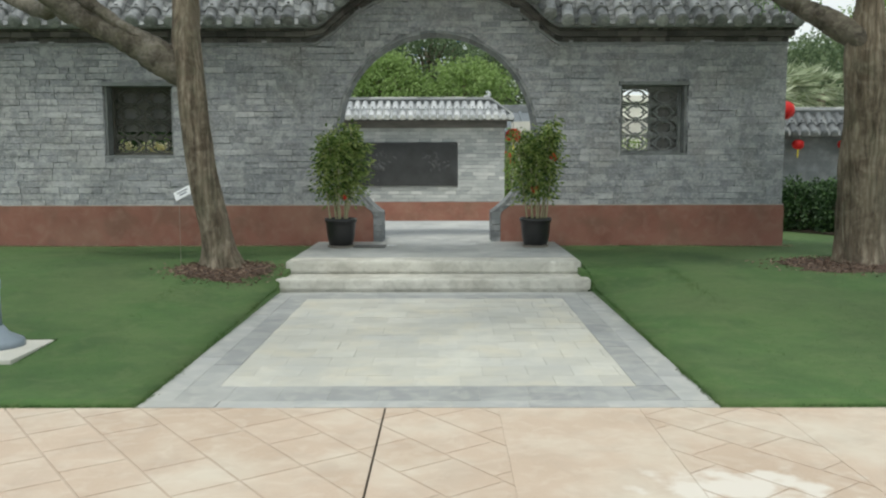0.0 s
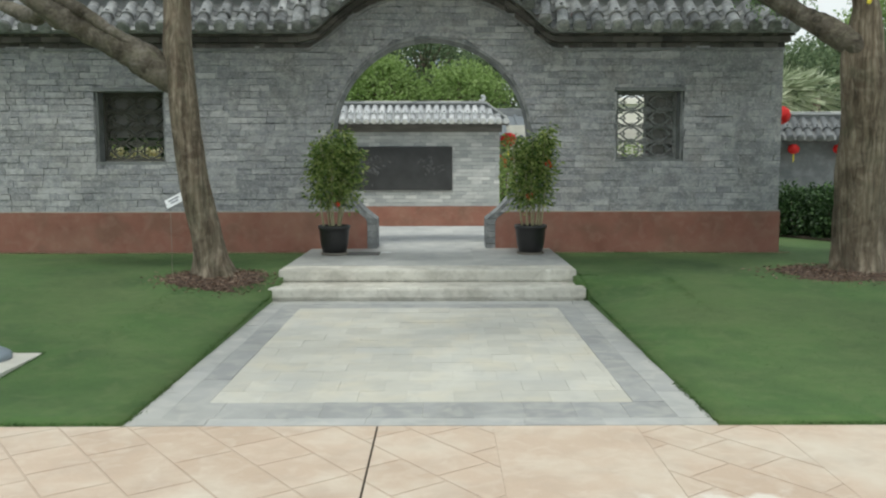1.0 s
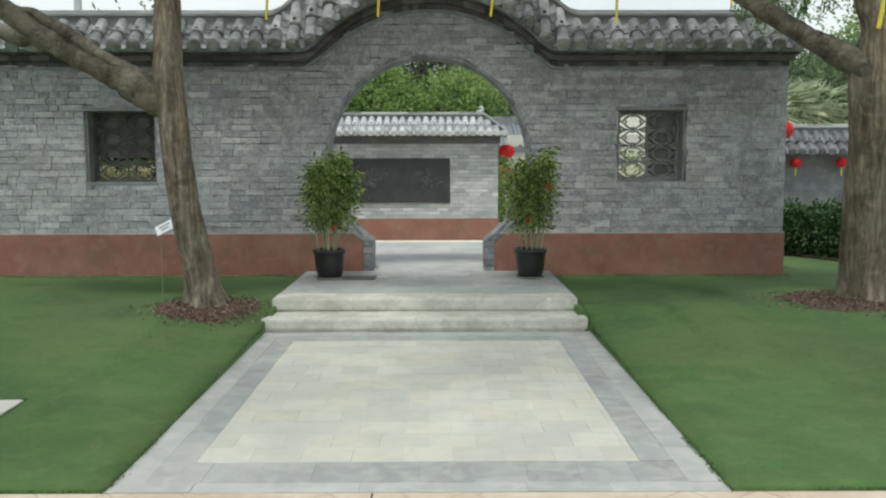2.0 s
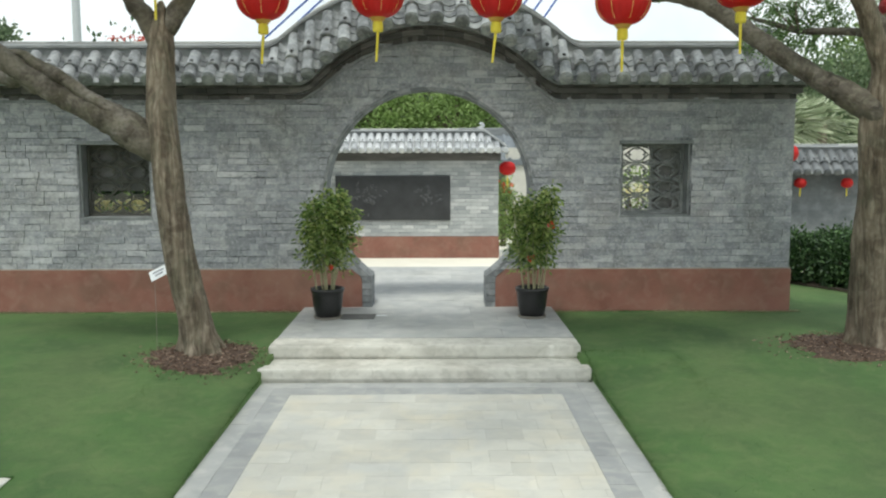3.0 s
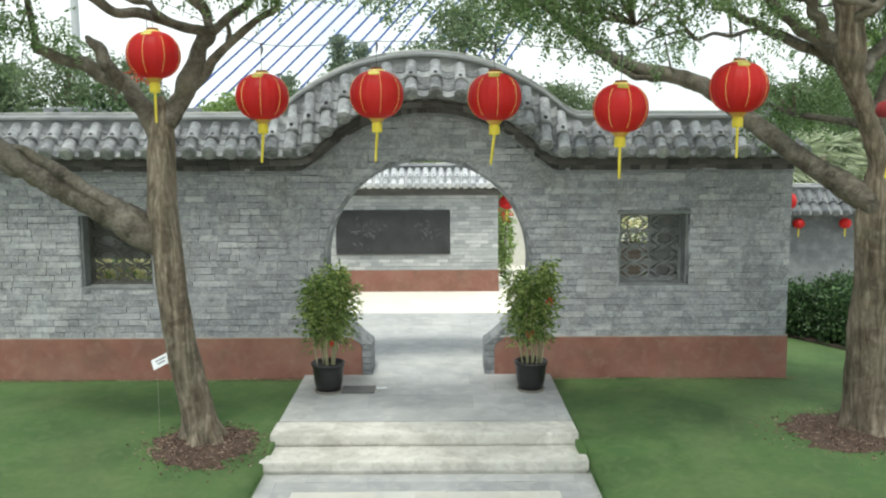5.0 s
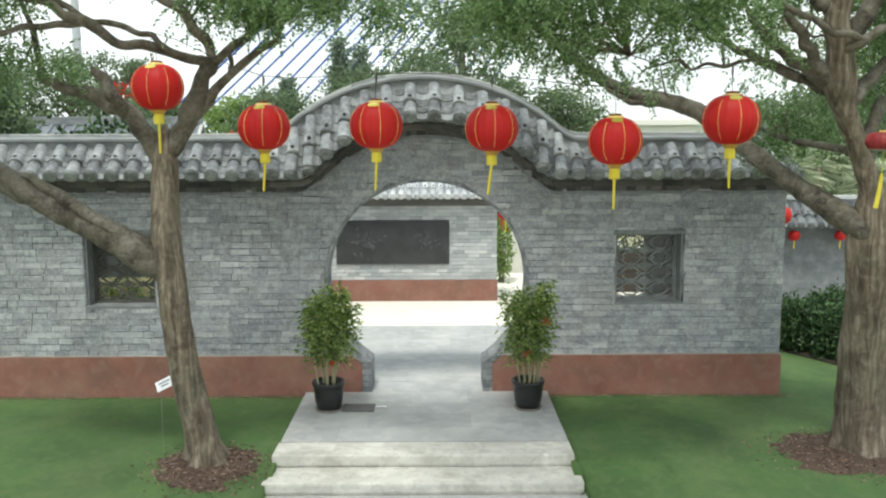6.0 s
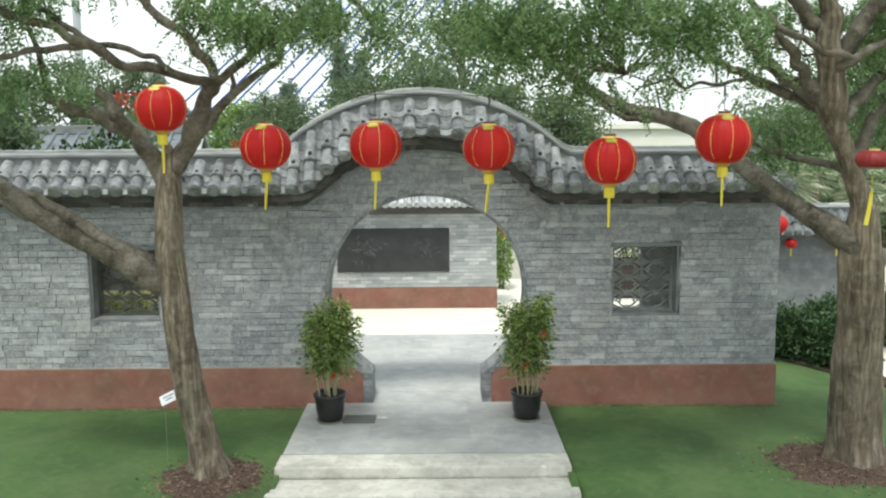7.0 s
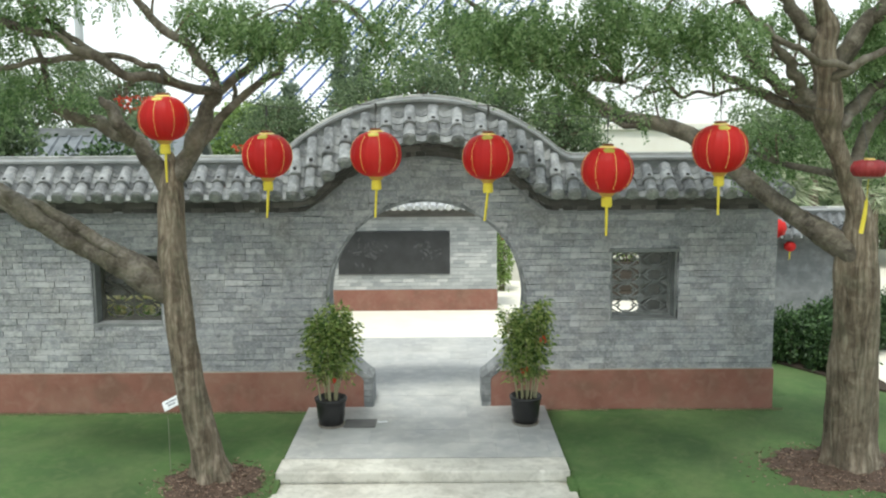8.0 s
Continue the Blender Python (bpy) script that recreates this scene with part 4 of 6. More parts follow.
LEFT_LIMBS = [
    [(-2.43, 8.163, 0.141, 0.25), (-2.46, 8.139, 0.372, 0.215), (-2.505, 8.105, 0.704, 0.20), (-2.60, 8.053, 1.217, 0.178), (-2.66, 8.03, 1.71, 0.172), (-2.70, 8.049, 2.193, 0.172), (-2.745, 8.081, 2.545, 0.178), (-2.765, 8.149, 2.958, 0.16), (-2.77, 8.209, 3.3, 0.152), (-2.76, 8.249, 3.56, 0.128), (-2.76, 8.225, 3.70, 0.085), (-2.75, 8.206, 3.79, 0.05), (-2.74, 8.199, 3.83, 0.015)],
    [(-2.72, 8.107, 2.22, 0.11), (-2.90, 8.093, 2.40, 0.18), (-3.11, 8.081, 2.545, 0.21), (-3.24, 8.072, 2.636, 0.185), (-3.53, 8.083, 2.797, 0.17), (-3.82, 8.107, 2.94, 0.165), (-4.08, 8.12, 3.085, 0.145), (-4.36, 8.12, 3.27, 0.125), (-4.68, 8.10, 3.50, 0.105), (-5.14, 8.071, 3.90, 0.085), (-5.7, 7.869, 4.628, 0.06), (-6.0, 7.65, 5.433, 0.03)],
    [(-3.66, 8.10, 2.83, 0.09), (-3.88, 8.14, 2.93, 0.115), (-4.10, 8.25, 3.015, 0.122), (-4.40, 8.48, 3.09, 0.115), (-4.70, 8.76, 3.15, 0.105), (-5.2, 9.093, 3.34, 0.06), (-5.9, 9.18, 3.823, 0.035)],
    [(-3.20, 7.968, 2.716, 0.02), (-3.33, 7.961, 2.792, 0.055), (-3.52, 7.975, 2.918, 0.075), (-3.76, 8, 3.079, 0.075), (-4.00, 8.041, 3.209, 0.06), (-4.25, 8.112, 3.32, 0.03)],
    [(-2.80, 8.238, 3.40, 0.09), (-2.87, 8.253, 3.541, 0.112), (-3.01, 8.257, 3.763, 0.108), (-3.22, 8.274, 4.00, 0.102), (-3.51, 8.26, 4.145, 0.082), (-3.85, 8.25, 4.236, 0.066), (-4.01, 8.243, 4.306, 0.05), (-4.00, 8.148, 4.568, 0.037), (-4.04, 8.12, 4.849, 0.029), (-4.10, 8.075, 5.282, 0.023)],
    [(-3.12, 8.271, 3.904, 0.07), (-3.19, 8.206, 4.004, 0.09), (-3.27, 8.109, 4.145, 0.078), (-3.37, 8.034, 4.346, 0.055), (-3.41, 8.01, 4.40, 0.02)],
    [(-2.74, 8.233, 3.44, 0.09), (-2.67, 8.247, 3.60, 0.112), (-2.54, 8.251, 3.833, 0.114), (-2.39, 8.219, 4.145, 0.11), (-2.26, 8.192, 4.407, 0.098), (-2.24, 8.178, 4.547, 0.05)],
    [(-2.22, 8.19, 4.427, 0.05), (-2.30, 8.131, 4.467, 0.064), (-2.44, 8.02, 4.487, 0.058), (-2.83, 7.871, 4.608, 0.058), (-3.21, 7.721, 4.739, 0.062), (-3.49, 7.64, 4.859, 0.058), (-3.87, 7.555, 5.03, 0.05), (-4.35, 7.394, 5.262, 0.042), (-5.0, 7.22, 5.634, 0.03)],
    [(-2.36, 8.091, 4.457, 0.03), (-2.47, 7.937, 4.497, 0.042), (-2.66, 7.87, 4.613, 0.036), (-2.85, 7.833, 4.708, 0.034), (-3.15, 7.769, 4.809, 0.036), (-3.39, 7.679, 4.879, 0.04), (-3.58, 7.694, 5, 0.038), (-3.86, 7.674, 5.201, 0.028), (-4.2, 7.64, 5.533, 0.02)],
    [(-3.28, 7.704, 4.769, 0.03), (-3.40, 7.689, 4.789, 0.04), (-3.56, 7.649, 4.779, 0.038), (-3.85, 7.583, 4.749, 0.036), (-4.07, 7.59, 4.688, 0.032), (-4.53, 7.612, 4.467, 0.02)],
    [(-2.50, 8.249, 3.853, 0.05), (-2.42, 8.24, 3.934, 0.068), (-2.21, 8.188, 4.175, 0.058), (-1.89, 8.093, 4.437, 0.050), (-1.52, 8.002, 4.658, 0.040), (-1.46, 7.986, 4.819, 0.028), (-1.20, 7.819, 5.121, 0.018)],
    [(-2.26, 8.192, 4.407, 0.06), (-2.22, 8.187, 4.457, 0.072), (-2.01, 8.144, 4.608, 0.055), (-1.75, 8.055, 4.809, 0.044), (-1.33, 7.961, 5.061, 0.034), (-0.86, 7.797, 5.332, 0.022)],
    [(-2.02, 8.145, 4.598, 0.024), (-2.03, 8.155, 4.497, 0.028), (-2.04, 8.166, 4.397, 0.028), (-2.08, 8.179, 4.266, 0.024)],
    [(-2.13, 7.76, 4.48, 0.05), (-2.19, 7.74, 4.66, 0.064), (-2.31, 7.71, 4.81, 0.058), (-2.50, 7.70, 4.98, 0.052), (-2.72, 7.70, 5.16, 0.045), (-2.83, 7.70, 5.30, 0.04), (-2.90, 7.70, 5.46, 0.03)],
]
RIGHT_LIMBS = [
    [(4.82, 8.399, 0.101, 0.36), (4.81, 8.377, 0.322, 0.325), (4.765, 8.324, 0.835, 0.28), (4.72, 8.257, 1.499, 0.25), (4.69, 8.192, 2.133, 0.24), (4.66, 8.184, 2.616, 0.235), (4.63, 8.13, 3.07, 0.15), (4.50, 8.10, 3.40, 0.112), (4.37, 8.07, 3.70, 0.108), (4.24, 8.04, 4.00, 0.122), (4.19, 8.02, 4.22, 0.165), (4.17, 8.00, 4.51, 0.14), (4.10, 7.98, 4.82, 0.135), (4.13, 7.97, 5.07, 0.115), (4.05, 7.96, 5.25, 0.08), (3.95, 7.95, 5.55, 0.05)],
    [(4.72, 8.155, 2.495, 0.14), (4.60, 8.15, 2.676, 0.17), (4.42, 8.258, 2.827, 0.142), (4.09, 8.45, 3.06, 0.118), (3.75, 8.70, 3.36, 0.112), (3.45, 8.95, 3.65, 0.108), (3.13, 9.20, 3.95, 0.102), (2.79, 9.40, 4.10, 0.094), (2.40, 9.50, 4.19, 0.082), (2.02, 9.60, 4.38, 0.075), (1.63, 9.70, 4.70, 0.062), (1.22, 9.75, 5.04, 0.048), (0.81, 9.80, 5.38, 0.034), (0.27, 9.80, 5.78, 0.026)],
    [(4.13, 7.95, 4.49, 0.05), (4.17, 7.90, 4.54, 0.058), (4.29, 7.85, 4.60, 0.055), (4.44, 7.80, 4.72, 0.046), (4.65, 7.80, 4.81, 0.04), (4.95, 7.80, 4.96, 0.034)],
    [(4.33, 7.83, 4.64, 0.025), (4.22, 7.80, 4.66, 0.038), (4.08, 7.78, 4.68, 0.038), (3.90, 7.78, 4.74, 0.036), (3.70, 7.78, 4.85, 0.036), (3.49, 7.78, 4.96, 0.034), (3.30, 7.78, 5.12, 0.032), (3.13, 7.78, 5.30, 0.03), (3.03, 7.80, 5.44, 0.02)],
    [(4.21, 8.05, 4.58, 0.07), (4.30, 8.03, 4.70, 0.1), (4.39, 8.00, 4.86, 0.098), (4.48, 8.00, 5.03, 0.095), (4.60, 8.00, 5.18, 0.088), (4.74, 8.00, 5.35, 0.075), (4.87, 8.00, 5.54, 0.05)],
    [(4.17, 8.05, 4.18, 0.06), (4.01, 8.00, 4.28, 0.075), (3.89, 7.98, 4.43, 0.07), (3.77, 7.95, 4.59, 0.06), (3.68, 7.95, 4.78, 0.052), (3.58, 7.95, 4.94, 0.04), (3.53, 7.95, 5.07, 0.02)],
    [(4.21, 8.10, 4.09, 0.06), (4.08, 8.10, 4.21, 0.08), (3.85, 8.10, 4.40, 0.075), (3.63, 8.10, 4.55, 0.068), (3.41, 8.10, 4.74, 0.055), (3.27, 8.10, 4.90, 0.035), (3.14, 8.10, 5.09, 0.02)],
    [(4.26, 8.20, 4.07, 0.05), (4.06, 8.20, 4.18, 0.065), (3.79, 8.20, 4.30, 0.06), (3.54, 8.20, 4.42, 0.055), (3.30, 8.20, 4.54, 0.047), (3.08, 8.20, 4.64, 0.035), (2.84, 8.20, 4.68, 0.018)],
    [(4.11, 8.00, 4.89, 0.06), (3.98, 8.00, 4.99, 0.08), (3.86, 8.00, 5.12, 0.078), (3.74, 8.00, 5.26, 0.07), (3.64, 8.00, 5.40, 0.05)],
    [(4.12, 8.25, 4.73, 0.012), (3.90, 8.25, 4.74, 0.014), (3.68, 8.25, 4.78, 0.013), (3.46, 8.25, 4.82, 0.01)],
    [(4.35, 8.20, 4.00, 0.06), (4.50, 8.25, 4.18, 0.08), (4.71, 8.30, 4.37, 0.07), (4.95, 8.35, 4.53, 0.06), (5.29, 8.40, 4.68, 0.04)],
    [(4.60, 8.20, 3.30, 0.06), (4.66, 8.30, 3.60, 0.08), (4.80, 8.40, 4.00, 0.075), (5.02, 8.45, 4.21, 0.065), (5.36, 8.50, 4.42, 0.045)],
    [(4.5, 8.177, 3.481, 0.05), (4.42, 8.39, 3.541, 0.045), (4.1, 9.062, 3.642, 0.035), (3.7, 9.585, 3.873, 0.018), (3.45, 9.638, 4.024, 0.006)],
    [(2.90, 9.45, 4.07, 0.034), (2.58, 9.45, 4.06, 0.042), (2.38, 9.45, 4.08, 0.038), (2.21, 9.45, 4.17, 0.032), (2.03, 9.45, 4.31, 0.02)],
    [(3.3, 7.887, 4.447, 0.02), (3.0, 8.03, 4.386, 0.022), (2.7, 8.169, 4.366, 0.017), (2.4, 8.299, 4.427, 0.012), (2.1, 8.289, 4.527, 0.006)],
]
LEFT_ZONES = [(-1.6, 7.689, 5.05, 0.35, 0.41, 0.2, 75), (-2.05, 7.75, 5.2, 0.35, 0.4, 0.16, 60), (-4.25, 7.7, 5.32, 0.6, 0.4, 0.22, 90), (-2.35, 7.7, 4.86, 0.1, 0.15, 0.1, 10), (-1.45, 7.683, 5.111, 0.7, 0.546, 0.24, 90), (-0.75, 7.679, 5.151, 0.6, 0.546, 0.22, 105), (-0.35, 7.577, 4.809, 0.25, 0.41, 0.28, 30),
              (-4.35, 7.895, 4.376, 0.4, 0.41, 0.45, 60), (-4.1, 7.686, 5.081, 0.6, 0.41, 0.3, 60), (-2.5, 7.939, 5.282, 0.3, 0.41, 0.12, 20), (-3.9, 8.152, 4.527, 0.25, 0.273, 0.3, 25), (-3.2, 7.65, 5.433, 0.5, 0.41, 0.15, 25)]
RIGHT_ZONES = [(2.55, 8.299, 4.427, 0.35, 0.41, 0.16, 8), (3.95, 8.5, 5.15, 0.45, 0.4, 0.2, 60), (1.55, 7.887, 4.447, 0.2, 0.341, 0.18, 14), (2.35, 9.45, 4.48, 0.4, 0.3, 0.13, 10), (1.6, 9.6, 4.8, 0.45, 0.3, 0.18, 40), (1.05, 9.7, 5.15, 0.4, 0.3, 0.2, 40), (1.9, 7.895, 4.376, 0.25, 0.341, 0.12, 3), (3.4, 8.147, 4.578, 0.4, 0.41, 0.25, 14), (5.0, 8.379, 4.98, 0.35, 0.41, 0.4, 80), (4.75, 8.222, 5.181, 0.3, 0.41, 0.25, 70), (0.35, 7.681, 5.131, 0.8, 0.546, 0.24, 150), (1.0, 7.843, 4.879, 0.5, 0.546, 0.3, 100), (1.6, 7.416, 5.05, 0.8, 0.683, 0.32, 250), (2.35, 7.433, 4.879, 0.6, 0.615, 0.26, 95),
               (2.75, 7.418, 5.05, 0.6, 0.546, 0.26, 90), (2.6, 7.5, 5.22, 0.5, 0.4, 0.18, 40), (3.8, 9.155, 4.075, 0.5, 0.546, 0.4, 40), (4.9, 8.835, 4.527, 0.6, 0.546, 0.7, 150), (4.1, 8.799, 4.879, 0.8, 0.546, 0.45, 42), (2.2, 7.874, 4.578, 0.3, 0.41, 0.2, 10), (1.35, 7.879, 4.527, 0.3, 0.41, 0.25, 24), (1.9, 8.454, 4.246, 0.5, 0.41, 0.16, 3), (4.2, 9.454, 3.823, 0.45, 0.546, 0.35, 90), (5.3, 8.76, 3.924, 0.5, 0.683, 0.5, 80)]
# upper: unseen leaf clouds that dim the sun on lawn and wall
tree("tree", "spreading tree with forked grey-brown trunk in mulch", (-2.43, 8.163, 0.14), LEFT_LIMBS, LEFT_ZONES, 11, M_leaf,
     upper=[(-2.5, 5.205, 6.64, 3.6, 4.098, 0.8, 880)], girth=0.88)
tree("tree", "thick-trunked spreading tree with low limb beside wall", (4.87, 8.399, 0.10), RIGHT_LIMBS, RIGHT_ZONES, 23, M_leaf,
     upper=[(3.2, 5.195, 6.741, 4.0, 4.371, 0.9, 1250)], girth=0.95)

# mulch round the trunks
for cx, cy, rx, ry, seed in ((-2.38, 7.976, 0.56, 0.57, 1), (4.66, 8.263, 0.86, 0.68, 2)):
    rng = np.random.default_rng(seed)
    m = thing("mulch_bed", cx, cy, ground_z(cx, cy), "ring of brown bark mulch round a tree", "mulch")
    b = bmesh.new()
    lathe(b, [(1.0, -0.06), (0.95, 0.002), (0.7, 0.014), (0.3, 0.022)], 72)
    for v in b.verts:
        a = math.atan2(v.co.y, v.co.x)
        k = 0.97 + 0.28 * noise.noise(Vector((math.cos(a) * 2, math.sin(a) * 2, seed))) + 0.22 * noise.noise(Vector((math.cos(a) * 6, math.sin(a) * 6, seed)))
        v.co.x *= rx * k
        v.co.y *= ry * k
        v.co.z += 0.012 * noise.noise(v.co * 9) + ground_z(cx + v.co.x, cy + v.co.y) - ground_z(cx, cy)
    part("bed", b, M_mulch, m, smooth=True)
    n = 2300
    a, d = rng.uniform(0, 6.283, n), np.sqrt(rng.uniform(0, 1, n)) * rng.choice((1.0, 1.2, 1.45), n, p=(0.66, 0.24, 0.10))
    spots = np.stack([np.cos(a) * d * rx, np.sin(a) * d * ry, np.maximum(0.012 + 0.03 * (1 - d), 0.006)], 1)
    spots[:, 2] += np.array([ground_z(cx + u, cy + v) - ground_z(cx, cy) for u, v in spots[:, :2]])
    way = unit(rng.normal(size=(n, 3)) * np.array((1, 1, 0.18)) + np.array((0, 0, 0.05)))
    tagged(part("bark_litter", quads("bark_litter", leaf_quads(spots, way, rng.uniform(0.02, 0.055, n), rng.uniform(0.008, 0.02, n), rng)), M_mulch, m), kind="stuff")

# ---- potted bamboo beside the gate ----
def potted_bamboo(x, y, seed, label, blooms):
    rng = np.random.default_rng(seed)
    t = thing("potted_bamboo", x, y, FLOOR, label, "potted plant", "pots beside the gate")
    part("saucer", lathe(bmesh.new(), [(0.14, 0.0), (0.165, 0.004), (0.178, 0.03), (0.168, 0.032), (0.155, 0.014)], 28), M_saucer, t, "pale clay saucer")
    part("pot", lathe(bmesh.new(), [(0.135, 0.016), (0.15, 0.03), (0.175, 0.14), (0.188, 0.27), (0.192, 0.32), (0.205, 0.335), (0.208, 0.37), (0.196, 0.378), (0.180, 0.37), (0.172, 0.33)], 32), M_pot, t, "black glazed pot", smooth=True)
    part("earth", lathe(bmesh.new(), [(0.171, 0.31), (0.1, 0.335), (0.02, 0.34)], 20), M_earth, t)
    leaves = []
    for k in range(9):
        a = 2.4 * k
        r0, r1 = 0.035 + 0.10 * rng.uniform(), 0.10 + 0.22 * rng.uniform()
        h = rng.uniform(1.28, 1.58)
        p0 = np.array((r0 * math.cos(a), r0 * math.sin(a) * 0.8, 0.31))
        p1 = np.array((r1 * math.cos(a), r1 * math.sin(a) * 0.7, h))
        pm = (p0 + p1) / 2 + rng.normal(size=3) * 0.02
        part("cane", tube(bmesh.new(), [(*p0, 0.013), (*pm, 0.008), (*p1, 0.003)], 7), M_cane, t)
        n = 470
        f = rng.uniform(0.0, 1.0, n)[:, None] ** 0.8 * 0.74 + 0.29
        on = p0 * (1 - f) ** 2 + 2 * pm * f * (1 - f) + p1 * f * f
        out_ = unit(rng.normal(size=(n, 3)) * np.array((1, 0.8, 0.4)))
        on = on + out_ * rng.uniform(0, 0.20, (n, 1)) * (0.45 + 0.55 * np.sin(np.clip(f, 0, 1) * 3.0))
        leaves.append(leaf_quads(on, unit(out_ + np.array((0, 0, -0.35)) + rng.normal(size=(n, 3)) * 0.4), rng.uniform(0.045, 0.095, n), rng.uniform(0.018, 0.032, n), rng))
    tagged(part("foliage", quads("foliage", np.concatenate(leaves)), M_bamboo_leaf, t, "dense narrow green leaves"), kind="stuff")
    for bx, bz in blooms:
        spots = np.array((bx, -0.2, bz)) + rng.normal(size=(16, 3)) * 0.02
        tagged(part("bloom", quads("bloom", leaf_quads(spots, unit(rng.normal(size=(16, 3))), 0.035, 0.03, rng)), M_bloom, t, "red flower"), kind="stuff")


potted_bamboo(-1.295, 9.676, 3, "leafy green bamboo in a black glazed pot", ((0.06, 0.66),))
potted_bamboo(1.215, 9.704, 4, "tall leafy bamboo with red blooms in black pot", ((-0.03, 0.75), (0.2, 1.15)))

# thin dark rectangle beside the pot, and a scrap of paper
mat = thing("dark_patch", -0.925, 9.719, FLOOR, "thin dark rectangular patch beside a pot", "mat")
part("mat_body", box(bmesh.new(), -0.205, 0.205, -0.155, 0.155, 0.002, 0.014, 0.004), M_dark_patch, mat)
rng = np.random.default_rng(9)
b = bmesh.new()
bmesh.ops.create_grid(b, x_segments=6, y_segments=4, size=0.5)
for v in b.verts:
    v.co = Vector((v.co.x * 0.13, v.co.y * 0.06, 0.012 + 0.02 * abs(noise.noise(v.co * 5))))
scrap = part("paper_scrap", b, M_white, label="crumpled scrap of white paper on the landing")
scrap.location = (-0.64, 9.747, FLOOR)
tagged(scrap, category="paper")

# ---- plant label on a stake ----
sign = thing("plant_sign", -2.94, 8.256, ground_z(-2.94, 8.256) - 0.05, "small white plant label on a thin stake", "sign")
part("stake", tube(bmesh.new(), [(0, 0.012, 0, 0.0028), (0, 0.012, 0.4, 0.0028), (0.0, 0.012, 0.84, 0.0028)], 6), M_saucer, sign)
plate = part("plate", box(bmesh.new(), -0.105, 0.105, -0.004, 0.004, -0.058, 0.058, 0.003), M_white, sign)
plate.matrix_basis = pose(0.05, 0, 0.87, -30, -27, 0)
for zz, w in ((0.02, 0.13), (-0.015, 0.09)):
    bar = part("text_bar", box(bmesh.new(), -w / 2, w / 2, -0.0065, -0.0045, zz - 0.009, zz + 0.009), M_print, plate)

# ---- bollard in the lawn ----
bollard = thing("bollard", -3.24, 4.75, ground_z(-3.24, 4.75), "blue-grey painted metal bollard on concrete pad", "bollard")
part("pad", box(bmesh.new(), -0.36, 0.335, -0.45, 0.235, -0.1, 0.016, 0.008), M_concrete, bollard, "pale square concrete pad")
part("base", lathe(bmesh.new(), [(0.2, 0.015), (0.2, 0.055), (0.185, 0.07), (0.1, 0.115), (0.06, 0.17)], 28), M_steel, bollard, smooth=True)
part("post", lathe(bmesh.new(), [(0.052, 0.165), (0.048, 0.42), (0.056, 0.45), (0.056, 0.5), (0.04, 0.54), (0.01, 0.555)], 24), M_steel, bollard, smooth=True)

